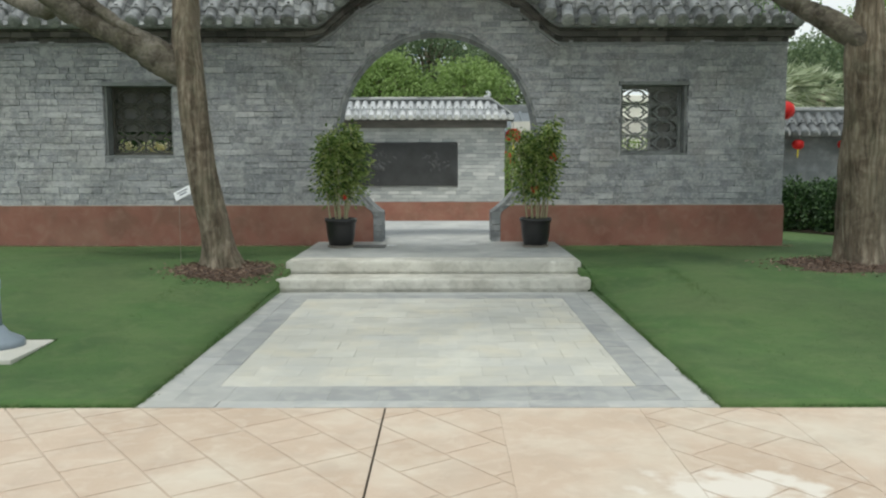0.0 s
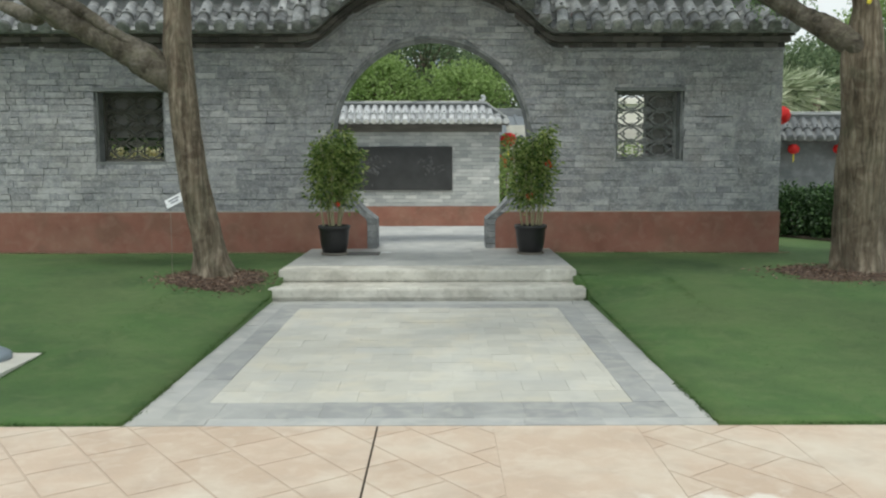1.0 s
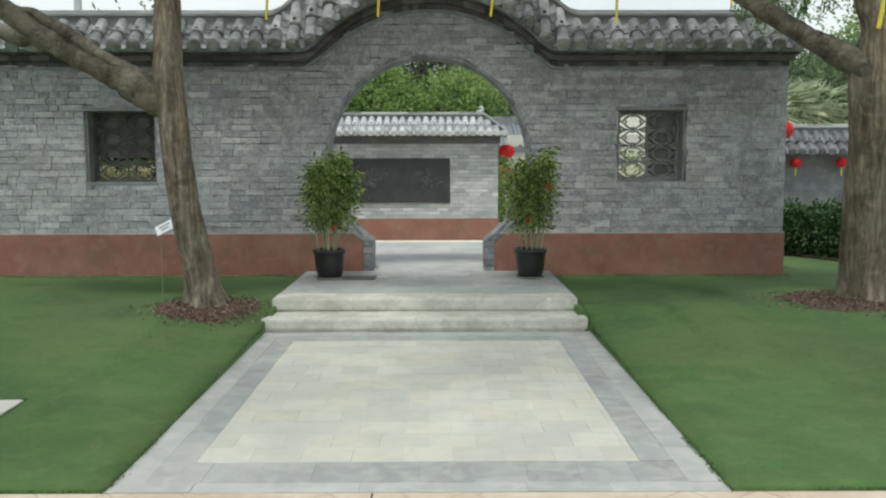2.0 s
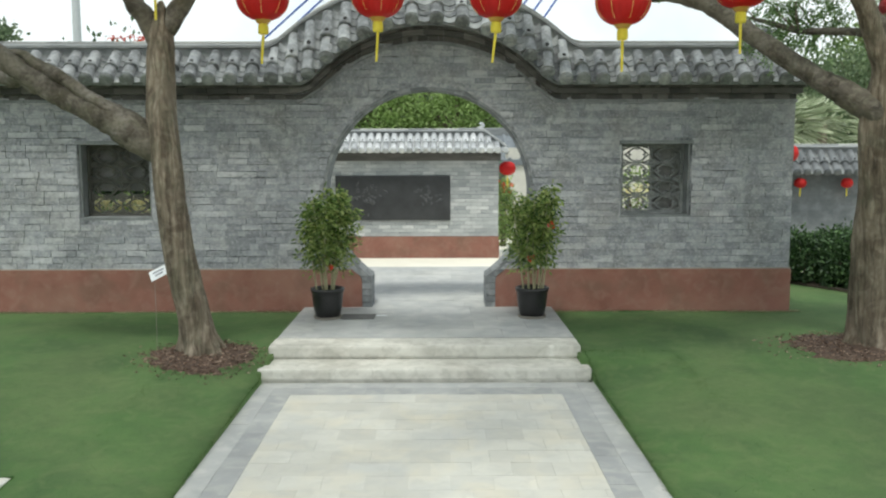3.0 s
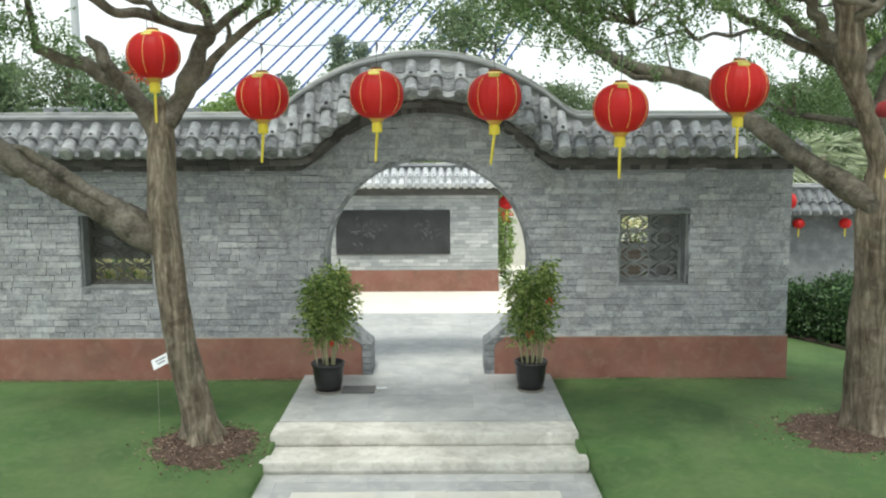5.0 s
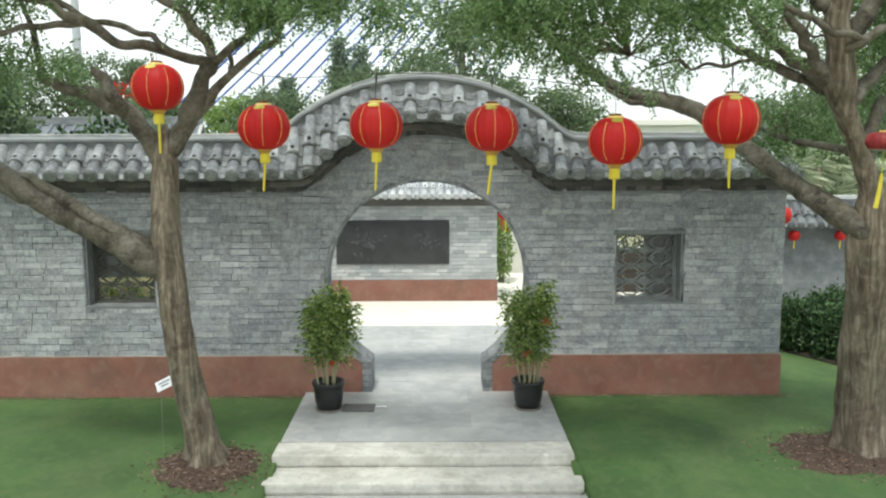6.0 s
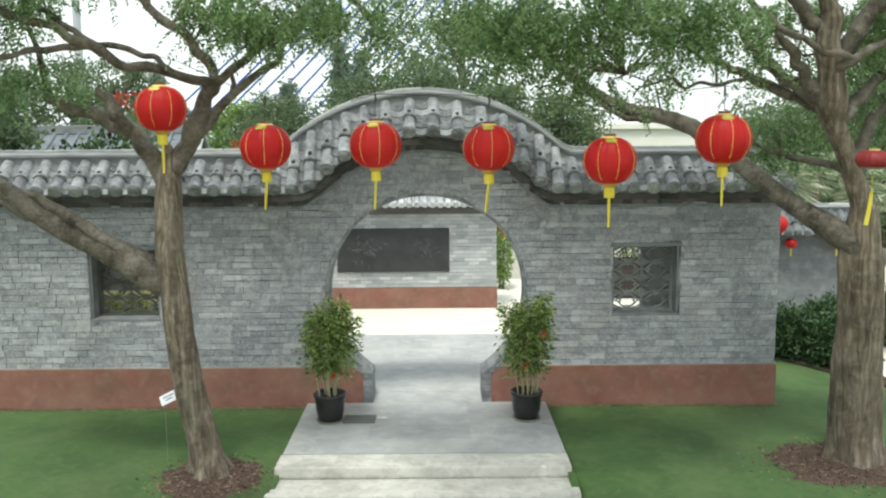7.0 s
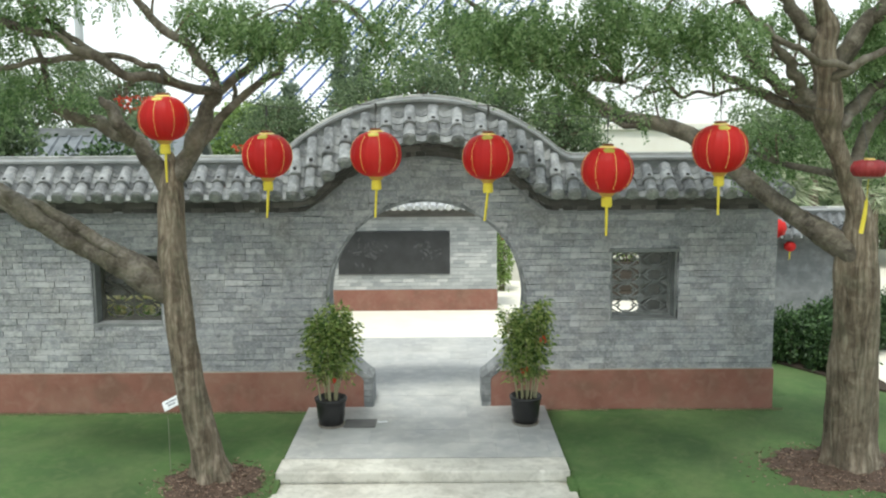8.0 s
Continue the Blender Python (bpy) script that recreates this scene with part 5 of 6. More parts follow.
# ---- red lanterns on a wire ----
def lantern(x, y, z, scale, tilt, label, seed, wire_z):
    t = thing("lantern", x, y, z, label, "lantern", "red lanterns on the wire", rz=17 * seed)
    r, h = 0.255 * scale, 0.225 * scale
    profile = [(r * max(math.cos(a), 0.0) ** 0.8 if abs(a) < 1.5 else 0.06, h * math.sin(a)) for a in [radians(-78 + 156 * k / 18) for k in range(19)]]
    part("body", lathe(bmesh.new(), profile, 96, lobes=24, depth=0.022), M_silk, t, "ribbed red silk body", smooth=True)
    for k in range(8):
        a = 2 * math.pi * k / 8 + radians(-83 - 17 * seed + (-12, 0, 6, -3, 2, -6)[seed])
        pts = [((q * 1.0) * math.cos(a), (q * 1.0) * math.sin(a), zz, 0.0019) for q, zz in profile[3:-3:2]]
        part("gold_line", tube(bmesh.new(), pts, 5), M_gold, t, "thin gold line")
    # sun glint modelled as a gold patch, facing the camera on every lantern
    glint, rows = bmesh.new(), []
    for e in (50, 57, 64, 71):
        q, zz = r * 1.012 * math.cos(radians(e)) ** 0.8, h * 1.012 * math.sin(radians(e))
        half_turn = 21 if 52 < e < 70 else 13
        rows.append([glint.verts.new((q * math.cos(radians(b)), q * math.sin(radians(b)), zz)) for b in (c - 95 - 17 * seed for c in (-half_turn, -half_turn / 2, 0, half_turn / 2, half_turn))])
    for p, q in zip(rows, rows[1:]):
        for b in range(4):
            glint.faces.new((p[b], p[b + 1], q[b + 1], q[b]))
    part("gold_foil", glint, M_glint, t, "gold patch standing for a sun glint", smooth=True)
    part("top_flange", lathe(bmesh.new(), [(0.088, h * 0.925), (0.089, h * 0.95), (0.07, h * 1.03), (0.05, h * 1.05)], 10), M_gold, t, "bright gold foil flange")
    part("top_cap", lathe(bmesh.new(), [(0.055, h * 1.045), (0.058, h * 1.10), (0.05, h * 1.13), (0.02, h * 1.135)], 20), M_cap_wood, t, "brown cap")
    part("bottom_cap", lathe(bmesh.new(), [(0.05, -h * 1.14), (0.058, -h * 1.10), (0.08, -h * 0.98), (0.075, -h * 0.92)], 20), M_cap_gold, t, "dull gold cap")
    b = lathe(bmesh.new(), [(0.050, -h * 1.13 - 0.10), (0.058, -h * 1.13 - 0.085), (0.056, -h * 1.13 - 0.02), (0.046, -h * 1.13)], 14, lobes=14, depth=0.12)
    part("tassel", b, M_tassel, t, "yellow tassel")
    dx, dy = tilt
    zt = -h * 1.13 - 0.09
    part("ribbon", tube(bmesh.new(), [(0, 0, zt, 0.013), (dx * 0.4, dy * 0.4, zt - 0.11, 0.0135), (dx, dy, zt - 0.29, 0.011)], 6), M_tassel, t, "yellow tassel tail")
    part("hanging_wire", tube(bmesh.new(), [(0, 0, h * 1.05, 0.0035), (0, 0, (h * 1.05 + wire_z - z) / 2, 0.0035), (0, 0, wire_z - z, 0.0035)], 5), M_wire, t)
    part("hook", tube(bmesh.new(), [(0, 0, wire_z - z - 0.10, 0.006), (0.01, 0, wire_z - z - 0.05, 0.012), (0, 0, wire_z - z + 0.01, 0.007)], 6), M_wire, t, "dark wire hook")


LANTERNS = [(-2.594, 7.53, 4.17, 0.98, (0.0, 0.0)), (-1.628, 7.749, 3.791, 1.0, (-0.02, 0.02)), (-0.512, 7.65, 3.803, 1.02, (-0.02, 0.0)),
            (0.609, 7.493, 3.77, 1.0, (-0.03, 0.02)), (1.724, 7.119, 3.647, 0.98, (0.0, 0.0)), (2.848, 7.302, 3.84, 1.04, (-0.01, 0.0))]
for k, (x, y, z, s, tilt) in enumerate(LANTERNS):
    lantern(x, y, z, s, tilt, "round red silk lantern with gold caps and tassel", k, z + 0.50)
wire = thing("lantern_wire", -2.77, 8.207, 3.3, "thin dark wire strung between two trees", "wire")
pts = [(-2.74, 8.074, 4.22)] + [(x, y, z + 0.50) for x, y, z, _, _ in LANTERNS] + [(4.45, 7.983, 4.17)]
part("strand", tube(bmesh.new(), [(x + 2.77, y - 8.207, z - 3.3, 0.004) for x, y, z in pts], 5), M_wire, wire)
old = thing("lantern", 4.315, 7.32, 3.63, "dark red flattened lantern with long yellow tassel", "lantern")
part("body", lathe(bmesh.new(), [(0.08, -0.083), (0.14, -0.066), (0.17, -0.017), (0.17, 0.025), (0.14, 0.075), (0.08, 0.09)], 64, lobes=16, depth=0.05), M_old_silk, old, "ribbed dark red body", smooth=True)
part("band", lathe(bmesh.new(), [(0.083, -0.088), (0.132, -0.075), (0.135, -0.069), (0.13, -0.066)], 48), M_saucer, old, "pale lower rim")
part("cap", lathe(bmesh.new(), [(0.05, 0.086), (0.05, 0.108)], 16), M_gold, old)
part("tassel", tube(bmesh.new(), [(0, 0, -0.08, 0.004), (-0.005, 0, -0.28, 0.004), (-0.008, 0, -0.32, 0.016), (-0.022, 0, -0.48, 0.021), (-0.045, 0, -0.63, 0.022)], 8), M_tassel, old, "yellow tassel")
part("hanging_wire", tube(bmesh.new(), [(0, 0, 0.1, 0.004), (0.01, 0.24, 0.55, 0.004), (0.02, 0.5, 1.0, 0.004)], 5), M_wire, old)


# ---- shrubs, hedge and far planting ----
def shrub(name, label, x, y, z, rx, ry, h, count, leaf, material, seed, category="shrub", blooms=0, bloom_material=None, bloom_low=0.0):
    rng = np.random.default_rng(seed)
    t = thing(name, x, y, z, label, category)
    b = bmesh.new()
    for k in range(6):
        a = k * 1.05
        tube(b, [(0.05 * math.cos(a), 0.05 * math.sin(a), -0.05, 0.02), (rx * 0.3 * math.cos(a), ry * 0.3 * math.sin(a), h * 0.4, 0.014), (rx * 0.6 * math.cos(a), ry * 0.6 * math.sin(a), h * 0.8, 0.006)], 5)
    tagged(part("stem_growth", b, M_bark, t), kind="stuff")
    d = unit(rng.normal(size=(count, 3))) * rng.uniform(0.25, 1, (count, 1)) ** 0.4
    wob = 1 + 0.25 * np.sin(d[:, :1] * 5 + seed) * np.cos(d[:, 1:2] * 6) + 0.1 * rng.normal(size=(count, 1))
    spots = d * wob * np.array((rx, ry, h / 2)) + np.array((0, 0, h * 0.52))
    way = unit(d + rng.normal(size=(count, 3)) * 0.7)
    tagged(part("foliage", quads("foliage", leaf_quads(spots, way, rng.uniform(0.6, 1.2, count) * leaf, leaf * 0.5, rng)), material, t), kind="stuff")
    if blooms:
        n = blooms
        a = rng.uniform(-1, 1, (n, 3)) * np.array((rx * 0.9, 0.1, 0.16)) + np.array((0, -ry * 0.8, bloom_low))
        spots = np.repeat(a, 7, axis=0) + rng.normal(size=(n * 7, 3)) * 0.018
        tagged(part("bloom_growth", quads("bloom_growth", leaf_quads(spots, unit(rng.normal(size=(n * 7, 3))), 0.05, 0.04, rng)), bloom_material, t, "open flowers"), kind="stuff")
    return t


for k, (hx, hy) in enumerate(((5.35, 13.412), (5.92, 12.961), (6.45, 12.319), (6.75, 13.617), (7.5, 14.232), (8.3, 14.573))):
    shrub("hedge_bush", "clipped dark green hedge bush", hx, hy, 0.0, 0.52, 0.45, 1.0, 6500, 0.075, M_hedge, 40 + k, "hedge")
# soil sheet along the hedge foot, its dark colour also standing for shade
bm = bmesh.new()
rows = []
for v in span(5.2, 6.8, 0.1) + [6.8]:
    front_y = 12.712 - 1.7 * (v - 5.66) + 0.05 * noise.noise(Vector((v * 3, 0, 0)))
    rows.append([bm.verts.new((v, front_y, -0.05))] + [bm.verts.new((v, yy, ground_z(v, yy) + 0.035)) for yy in (front_y + (14.625 - front_y) * q / 8 for q in range(9))])
for p, q in zip(rows, rows[1:]):
    for k in range(9):
        bm.faces.new((p[k], q[k], q[k + 1], p[k + 1]))
tagged(part("hedge_bed", bm, M_earth, label="bare soil under the hedge, dark also for its shade"), category="soil")
shrub("shrub", "tall dark green shrub behind a lattice window", -5.7, 14.061, -0.1, 1.7, 0.7, 3.8, 16000, 0.14, M_hedge, 51)
shrub("shrub", "tall dark leafy shrub behind a lattice window", 4.5, 14.061, -0.1, 0.7, 0.5, 2.9, 5000, 0.14, M_hedge, 52)
shrub("shrub", "flowering courtyard shrub with red and yellow blooms", 1.72, 21.215, YARD, 0.27, 0.3, 1.8, 1500, 0.1, M_lime_leaf, 53, blooms=12, bloom_material=M_bloom, bloom_low=1.5)
planter = thing("planter", 4.85, 19.95, YARD, "long dark brown wooden planter in the courtyard", "planter")
for z0 in (0.0, 0.24, 0.48, 0.72):
    part("board", box(bmesh.new(), -1.2, 1.2, -0.25, -0.215, z0 + 0.02, z0 + 0.25, 0.006), M_mulch_board, planter)
for x in (-1.2, 1.16):
    part("end_board", box(bmesh.new(), x, x + 0.04, -0.21, 0.25, 0.02, 0.96, 0.006), M_mulch_board, planter)
part("back_board", box(bmesh.new(), -1.155, 1.155, 0.215, 0.25, 0.0, 0.96, 0.006), M_mulch_board, planter)
part("earth", box(bmesh.new(), -1.155, 1.155, -0.21, 0.21, 0.0, 0.9), M_earth, planter)
shrub("shrub", "bushy planter shrub full of yellow flowers", 4.75, 19.95, YARD + 0.85, 0.85, 0.22, 1.2, 900, 0.1, M_lime_leaf, 54, blooms=150, bloom_material=M_pale_bloom, bloom_low=0.62)

shrub("flower_shrub", "low flowering plant with pale yellow blooms", -4.6, 11.944, -0.1, 0.5, 0.25, 1.72, 2400, 0.09, M_lime_leaf, 55, blooms=150, bloom_material=M_pale_bloom, bloom_low=1.6)
shrub("flowering_tree", "leafy flowering tree with red blooms behind the wall", -6.7, 19.4, YARD, 0.6, 0.6, 5.1, 2600, 0.13, M_far_leaf, 57, "tree", blooms=60, bloom_material=M_bloom, bloom_low=4.8)
shrub("flowering_tree", "leafy flowering tree with red blooms behind the wall", -3.7, 18.0, YARD, 0.7, 0.6, 3.95, 2600, 0.13, M_far_leaf, 58, "tree", blooms=50, bloom_material=M_bloom, bloom_low=3.7)
# small far lanterns
def small_lantern(x, y, z, r, top):
    t = thing("lantern", x, y, z, "small red lantern hanging from an eave", "lantern", "small red lanterns")
    part("body", lathe(bmesh.new(), [(r * 0.4, -r * 0.8), (r * 0.85, -r * 0.5), (r, 0), (r * 0.85, r * 0.5), (r * 0.4, r * 0.8)], 32, lobes=12, depth=0.05), M_silk, t, smooth=True)
    part("tassel", tube(bmesh.new(), [(0, 0, -r * 0.8, 0.012), (0, 0, -r * 1.3, 0.016), (0, 0, -r * 2.2, 0.012)], 6), M_tassel, t)
    part("hanging_wire", tube(bmesh.new(), [(0, 0, r * 0.7, 0.004), (0, 0, (r * 0.7 + top - z) / 2, 0.004), (0, 0, top - z, 0.004)], 5), M_wire, t)


small_lantern(1.62, 18.727, 1.96, 0.19, 2.37)
small_lantern(7.20, 16.267, 1.70, 0.12, 1.95)
small_lantern(8.12, 16.267, 1.70, 0.12, 1.95)
small_lantern(6.16, 14.388, 2.28, 0.20, 2.90)
string = thing("lantern_string", 6.16, 14.388, 2.9, "thin dark string stretched between two roof ridges", "string")
part("strand", tube(bmesh.new(), [(-1.42, -3.75, 0.74, 0.005), (0, 0, 0, 0.005), (0.92, 2.28, -0.45, 0.005)], 5), M_wire, string)

# ---- far walls and buildings ----
bm = box(bmesh.new(), 6.42, 8.7, 16.467, 16.947, -0.2, 1.92)
wall_east = tagged(part("wall_east", bm, M_far_brick), "grey brick wall under a tiled roof", "wall", kind="structure")
bm = box(bmesh.new(), 1.9, 6.35, 22.718, 23.118, -0.2, 2.45)
wall_rear = tagged(part("wall_rear", bm, M_concrete), "pale rendered wall behind the courtyard", "wall", kind="structure")


def gabled_house(name, label, x, y, w, d, eave, ridge, wall_material, roof_material, windows, rz=0):
    t = thing(name, x, y, -0.15, label, "building", rz=rz)
    part("wall", box(bmesh.new(), -w / 2, w / 2, -d / 2, d / 2, 0, eave), wall_material, t)
    b = bmesh.new()
    for sign in (-1, 1):
        prism_pts = [(sign * (d / 2 + 0.5), eave - 0.12), (0, ridge), (0, ridge + 0.14), (sign * (d / 2 + 0.5), eave + 0.02)]
        loft(b, [-w / 2 - 0.4, w / 2 + 0.4], lambda _: prism_pts)
    roof = part("roof", b, roof_material, t)
    for k in range(int(w / 0.3)):
        xx = -w / 2 + 0.3 * k
        c = tube(bmesh.new(), [(xx, -d / 2 - 0.5, eave + 0.02, 0.06), (xx, -d / 4 - 0.25, (eave + ridge) / 2 + 0.1, 0.06), (xx, 0, ridge + 0.14, 0.06)], 5)
        part("roof_rib", c, roof_material, roof)
    part("ridge", box(bmesh.new(), -w / 2 - 0.45, w / 2 + 0.45, -0.12, 0.12, ridge + 0.1, ridge + 0.34, 0.03), M_ridge, t)
    for end in (-1, 1):
        for sign in (-1, 1):
            c = tube(bmesh.new(), [(end * (w / 2 + 0.42), sign * (d / 2 + 0.5), eave, 0.05), (end * (w / 2 + 0.42), sign * (d / 4 + 0.25), (eave + ridge) / 2 + 0.08, 0.05), (end * (w / 2 + 0.42), 0, ridge + 0.14, 0.05)], 6)
            part("bargeboard", c, M_cap, roof)
    for wx, wz, ww, wh in windows:
        win = part("window", box(bmesh.new(), wx - ww / 2, wx + ww / 2, -d / 2 - 0.04, -d / 2 + 0.02, wz, wz + wh), M_frame, t)
        part("pane", box(bmesh.new(), wx - ww / 2 + 0.08, wx + ww / 2 - 0.08, -d / 2 - 0.05, -d / 2 - 0.041, wz + 0.08, wz + wh - 0.08), M_dark_glass, win)
    return t


gabled_house("garden_hall", "grey brick hall with ribbed blue-grey tile roof", -10.2, 22.376, 7.0, 6.0, 2.7, 4.05, M_far_brick, M_blue_roof, [(-2, 1, 1.2, 1.5), (1.5, 1, 1.2, 1.5)], rz=8)
gabled_house("side_hall", "small grey hall with a ribbed tile roof", 2.55, 25.159, 2.9, 4.0, 2.25, 2.86, M_far_brick, M_blue_roof, [])
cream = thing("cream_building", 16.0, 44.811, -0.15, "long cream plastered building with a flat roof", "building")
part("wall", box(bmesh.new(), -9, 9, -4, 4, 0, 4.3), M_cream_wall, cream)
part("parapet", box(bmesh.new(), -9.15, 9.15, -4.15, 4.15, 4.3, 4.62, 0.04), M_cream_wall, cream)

# ---- woods behind ----
def far_tree(x, y, h, w, seed, material, shape="round", count=4500, leaf=0.2):
    rng = np.random.default_rng(seed)
    label = "tall narrow dark green conifer" if shape == "cone" else "leafy green woodland tree behind the courtyard"
    t = thing("conifer" if shape == "cone" else "woodland_tree", x, y, -0.15, label, "tree", "woods behind the courtyard")
    part("trunk", tube(bmesh.new(), [(0, 0, 0, w * 0.07), (w * 0.03, 0, h * 0.4, w * 0.05), (0, 0, h * 0.9, w * 0.012)], 8, 0.1, seed), M_bark, t)
    heads = count // 40
    f = rng.uniform(0.12, 1.0, heads)
    a = rng.uniform(0, 6.283, heads)
    if shape == "cone":
        q = (1 - f) * 0.95 + 0.06
    else:
        q = np.sqrt(np.clip(1 - ((f - 0.58) / 0.45) ** 2, 0.03, 1))
    rad = w / 2 * q * rng.uniform(0.45, 1.05, heads)
    centres = np.stack([rad * np.cos(a), rad * np.sin(a), h * f], 1)
    b = bmesh.new()
    for c in centres[::6]:
        tube(b, [(0, 0, c[2] * 0.75, w * 0.02), (c[0] * 0.5, c[1] * 0.5, c[2] * 0.9, w * 0.012), (*c, w * 0.004)], 5)
    tagged(part("branching", b, M_bark, t), kind="stuff")
    spots = np.repeat(centres, 40, axis=0) + rng.normal(size=(heads * 40, 3)) * np.array((w * 0.075, w * 0.075, w * 0.05))
    way = unit(rng.normal(size=(len(spots), 3)) + np.array((0, 0, -0.3 if shape == "cone" else 0.1)))
    tagged(part("crown", quads("crown", leaf_quads(spots, way, rng.uniform(0.6, 1.3, len(spots)) * leaf, leaf * 0.55, rng)), material, t), kind="stuff")


WOODS = [(-6.5, 35.3, 5.5, 4.2, "round", M_far_leaf), (-2.7, 32.5, 6.2, 3.8, "round", M_far_leaf), (-0.6, 33.9, 7.0, 4.2, "round", M_far_leaf), (1.2, 39.2, 9.4, 4.6, "round", M_far_leaf), (2.2, 31.9, 5.8, 3.8, "round", M_far_leaf),
         (4.8, 32.6, 5.4, 3.6, "round", M_far_leaf), (-1.9, 29.2, 5.0, 3.2, "round", M_lime_leaf), (0.7, 28.5, 4.7, 3.4, "round", M_lime_leaf), (-9.0, 39.4, 5.4, 3.6, "round", M_lime_leaf), (-13.6, 42.2, 5.4, 3.6, "round", M_far_leaf),
         (-19.5, 52.9, 8.5, 5.0, "round", M_far_leaf), (-23.5, 55.6, 8.9, 5.5, "round", M_far_leaf), (-27.5, 55.6, 8.3, 5.5, "round", M_far_leaf), (-8.2, 47.5, 7.0, 2.4, "cone", M_conifer), (-5.6, 50.2, 9.3, 3.0, "cone", M_conifer), (-4.3, 48.9, 8.7, 2.9, "cone", M_conifer),
         (-16.2, 50.2, 7.6, 2.4, "cone", M_conifer), (-9.8, 17.9, 5.2, 2.4, "round", M_far_leaf), (15.0, 24.3, 6.6, 4.2, "round", M_far_leaf), (15.5, 28.4, 7.2, 4.6, "round", M_lime_leaf), (20, 33.8, 8.0, 5.5, "round", M_far_leaf)]
WOODS += [(9.8, 24.0, 4.7, 4.2, "round", M_far_leaf), (12.6, 25.5, 5.3, 4.4, "round", M_far_leaf)]
for k, (x, y, h, w, shape, m) in enumerate(WOODS):
    far_tree(x, y, h, w, 70 + k, m, shape, 15000 if y < 37 else 3800 if shape == "cone" else 7500, 0.15 if y < 37 else 0.26)


def palm(x, y, h, seed):
    rng = np.random.default_rng(seed)
    t = thing("fan_palm", x, y, -0.15, "pale green fan palm with spiky fronds", "palm", "palms behind the wall")
    part("trunk", tube(bmesh.new(), [(0, 0, 0, 0.14), (0.05, 0, h * 0.5, 0.12), (0, 0, h, 0.1)], 10, 0.15, seed), M_bark, t)
    made = []
    for k in range(34):
        a, up = rng.uniform(0, 6.283), rng.uniform(-0.6, 1.0)
        d = np.array((math.cos(a), math.sin(a), up))
        d /= np.linalg.norm(d)
        hub = np.array((0, 0, h)) + d * 0.55
        n = 22
        side = np.cross(d, (0, 0, 1.0))
        side /= np.linalg.norm(side)
        fan = np.linspace(-1.2, 1.2, n)[:, None]
        way = unit(d * np.cos(fan) + side * np.sin(fan) + np.array((0, 0, -0.25)) + rng.normal(size=(n, 3)) * 0.06)
        made.append(leaf_quads(np.repeat(hub[None], n, 0), way, rng.uniform(0.45, 0.7, n), 0.05, rng))
        made.append(leaf_quads(np.array([[0, 0, h]]) * 1.0, d[None], 0.56, 0.03, rng))
    tagged(part("fronds", quads("fronds", np.concatenate(made)), M_palm, t), kind="stuff")


palm(7.6, 18.466, 3.0, 1)
palm(8.9, 19.285, 3.1, 2)
palm(10.2, 19.012, 2.7, 3)

# ---- lamp pole, and the stayed bridge in the distance ----
pole = thing("lamp_pole", -24.36, 59.4, -0.16, "tall slim grey lamp pole beyond the trees", "lamp pole")
part("shaft", lathe(bmesh.new(), [(0.34, 0), (0.28, 9), (0.22, 18)], 14), M_mast, pole)
part("lamp_head", box(bmesh.new(), -0.3, 1.4, -0.3, 0.3, 17.9, 18.2, 0.06), M_mast, pole)
bridge = thing("stayed_bridge", 112.0, 200.592, -0.15, "far cable-stayed bridge with a pale mast and blue cables", "bridge")
part("mast", box(bmesh.new(), -1.5, 1.5, -1.5, 1.5, 0, 162, 0.2), M_mast, bridge)
for k in range(18):
    x = -46 + 3.7 * k
    end_x = 112.0 + (x - 112.0) * 160 / (160 - 22.5)
    part("cable", tube(bmesh.new(), [(end_x - 112.0, 0, 0.2, 0.24), ((end_x - 112.0) / 2, 0, 80.1, 0.24), (0, 0, 160, 0.24)], 5), M_cable, bridge)

# ---- lawn: blades near the camera ----
rng = np.random.default_rng(77)
blades = []
for x0, x1, y0, y1, n in ((-6.6, PATH_L, PATH_Y0, WALL_Y - 0.025, 165000), (PATH_R, 6.4, PATH_Y0, WALL_Y - 0.025, 165000), (4.8, 6.8, WALL_Y - 0.025, 12.985, 12000)):
    p = rng.uniform((x0 - 0.012, y0 - 0.015), (x1 + 0.012, y1), (n, 2))
    for cx, cy, rx, ry in ((-2.38, 7.976, 0.52, 0.52), (4.66, 8.263, 0.80, 0.62)):
        p = p[((p[:, 0] - cx) / rx) ** 2 + ((p[:, 1] - cy) / ry) ** 2 > 1]
    p = p[(np.abs(p[:, 0] + 3.25) > 0.34) | (np.abs(p[:, 1] - 4.64) > 0.335)]
    p = p[~((p[:, 0] > -1.73) & (p[:, 0] < 1.61) & (p[:, 1] > PATH_Y1 - 0.02))]
    z = np.array([ground_z(a, b) for a, b in p])
    base = np.column_stack([p, z - 0.008])
    way = unit(rng.normal(size=(len(p), 3)) * np.array((0.9, 0.9, 0.1)) + np.array((0, 0, 0.55)))
    blades.append(leaf_quads(base, way, rng.uniform(0.007, 0.015, len(p)), 0.009, rng))
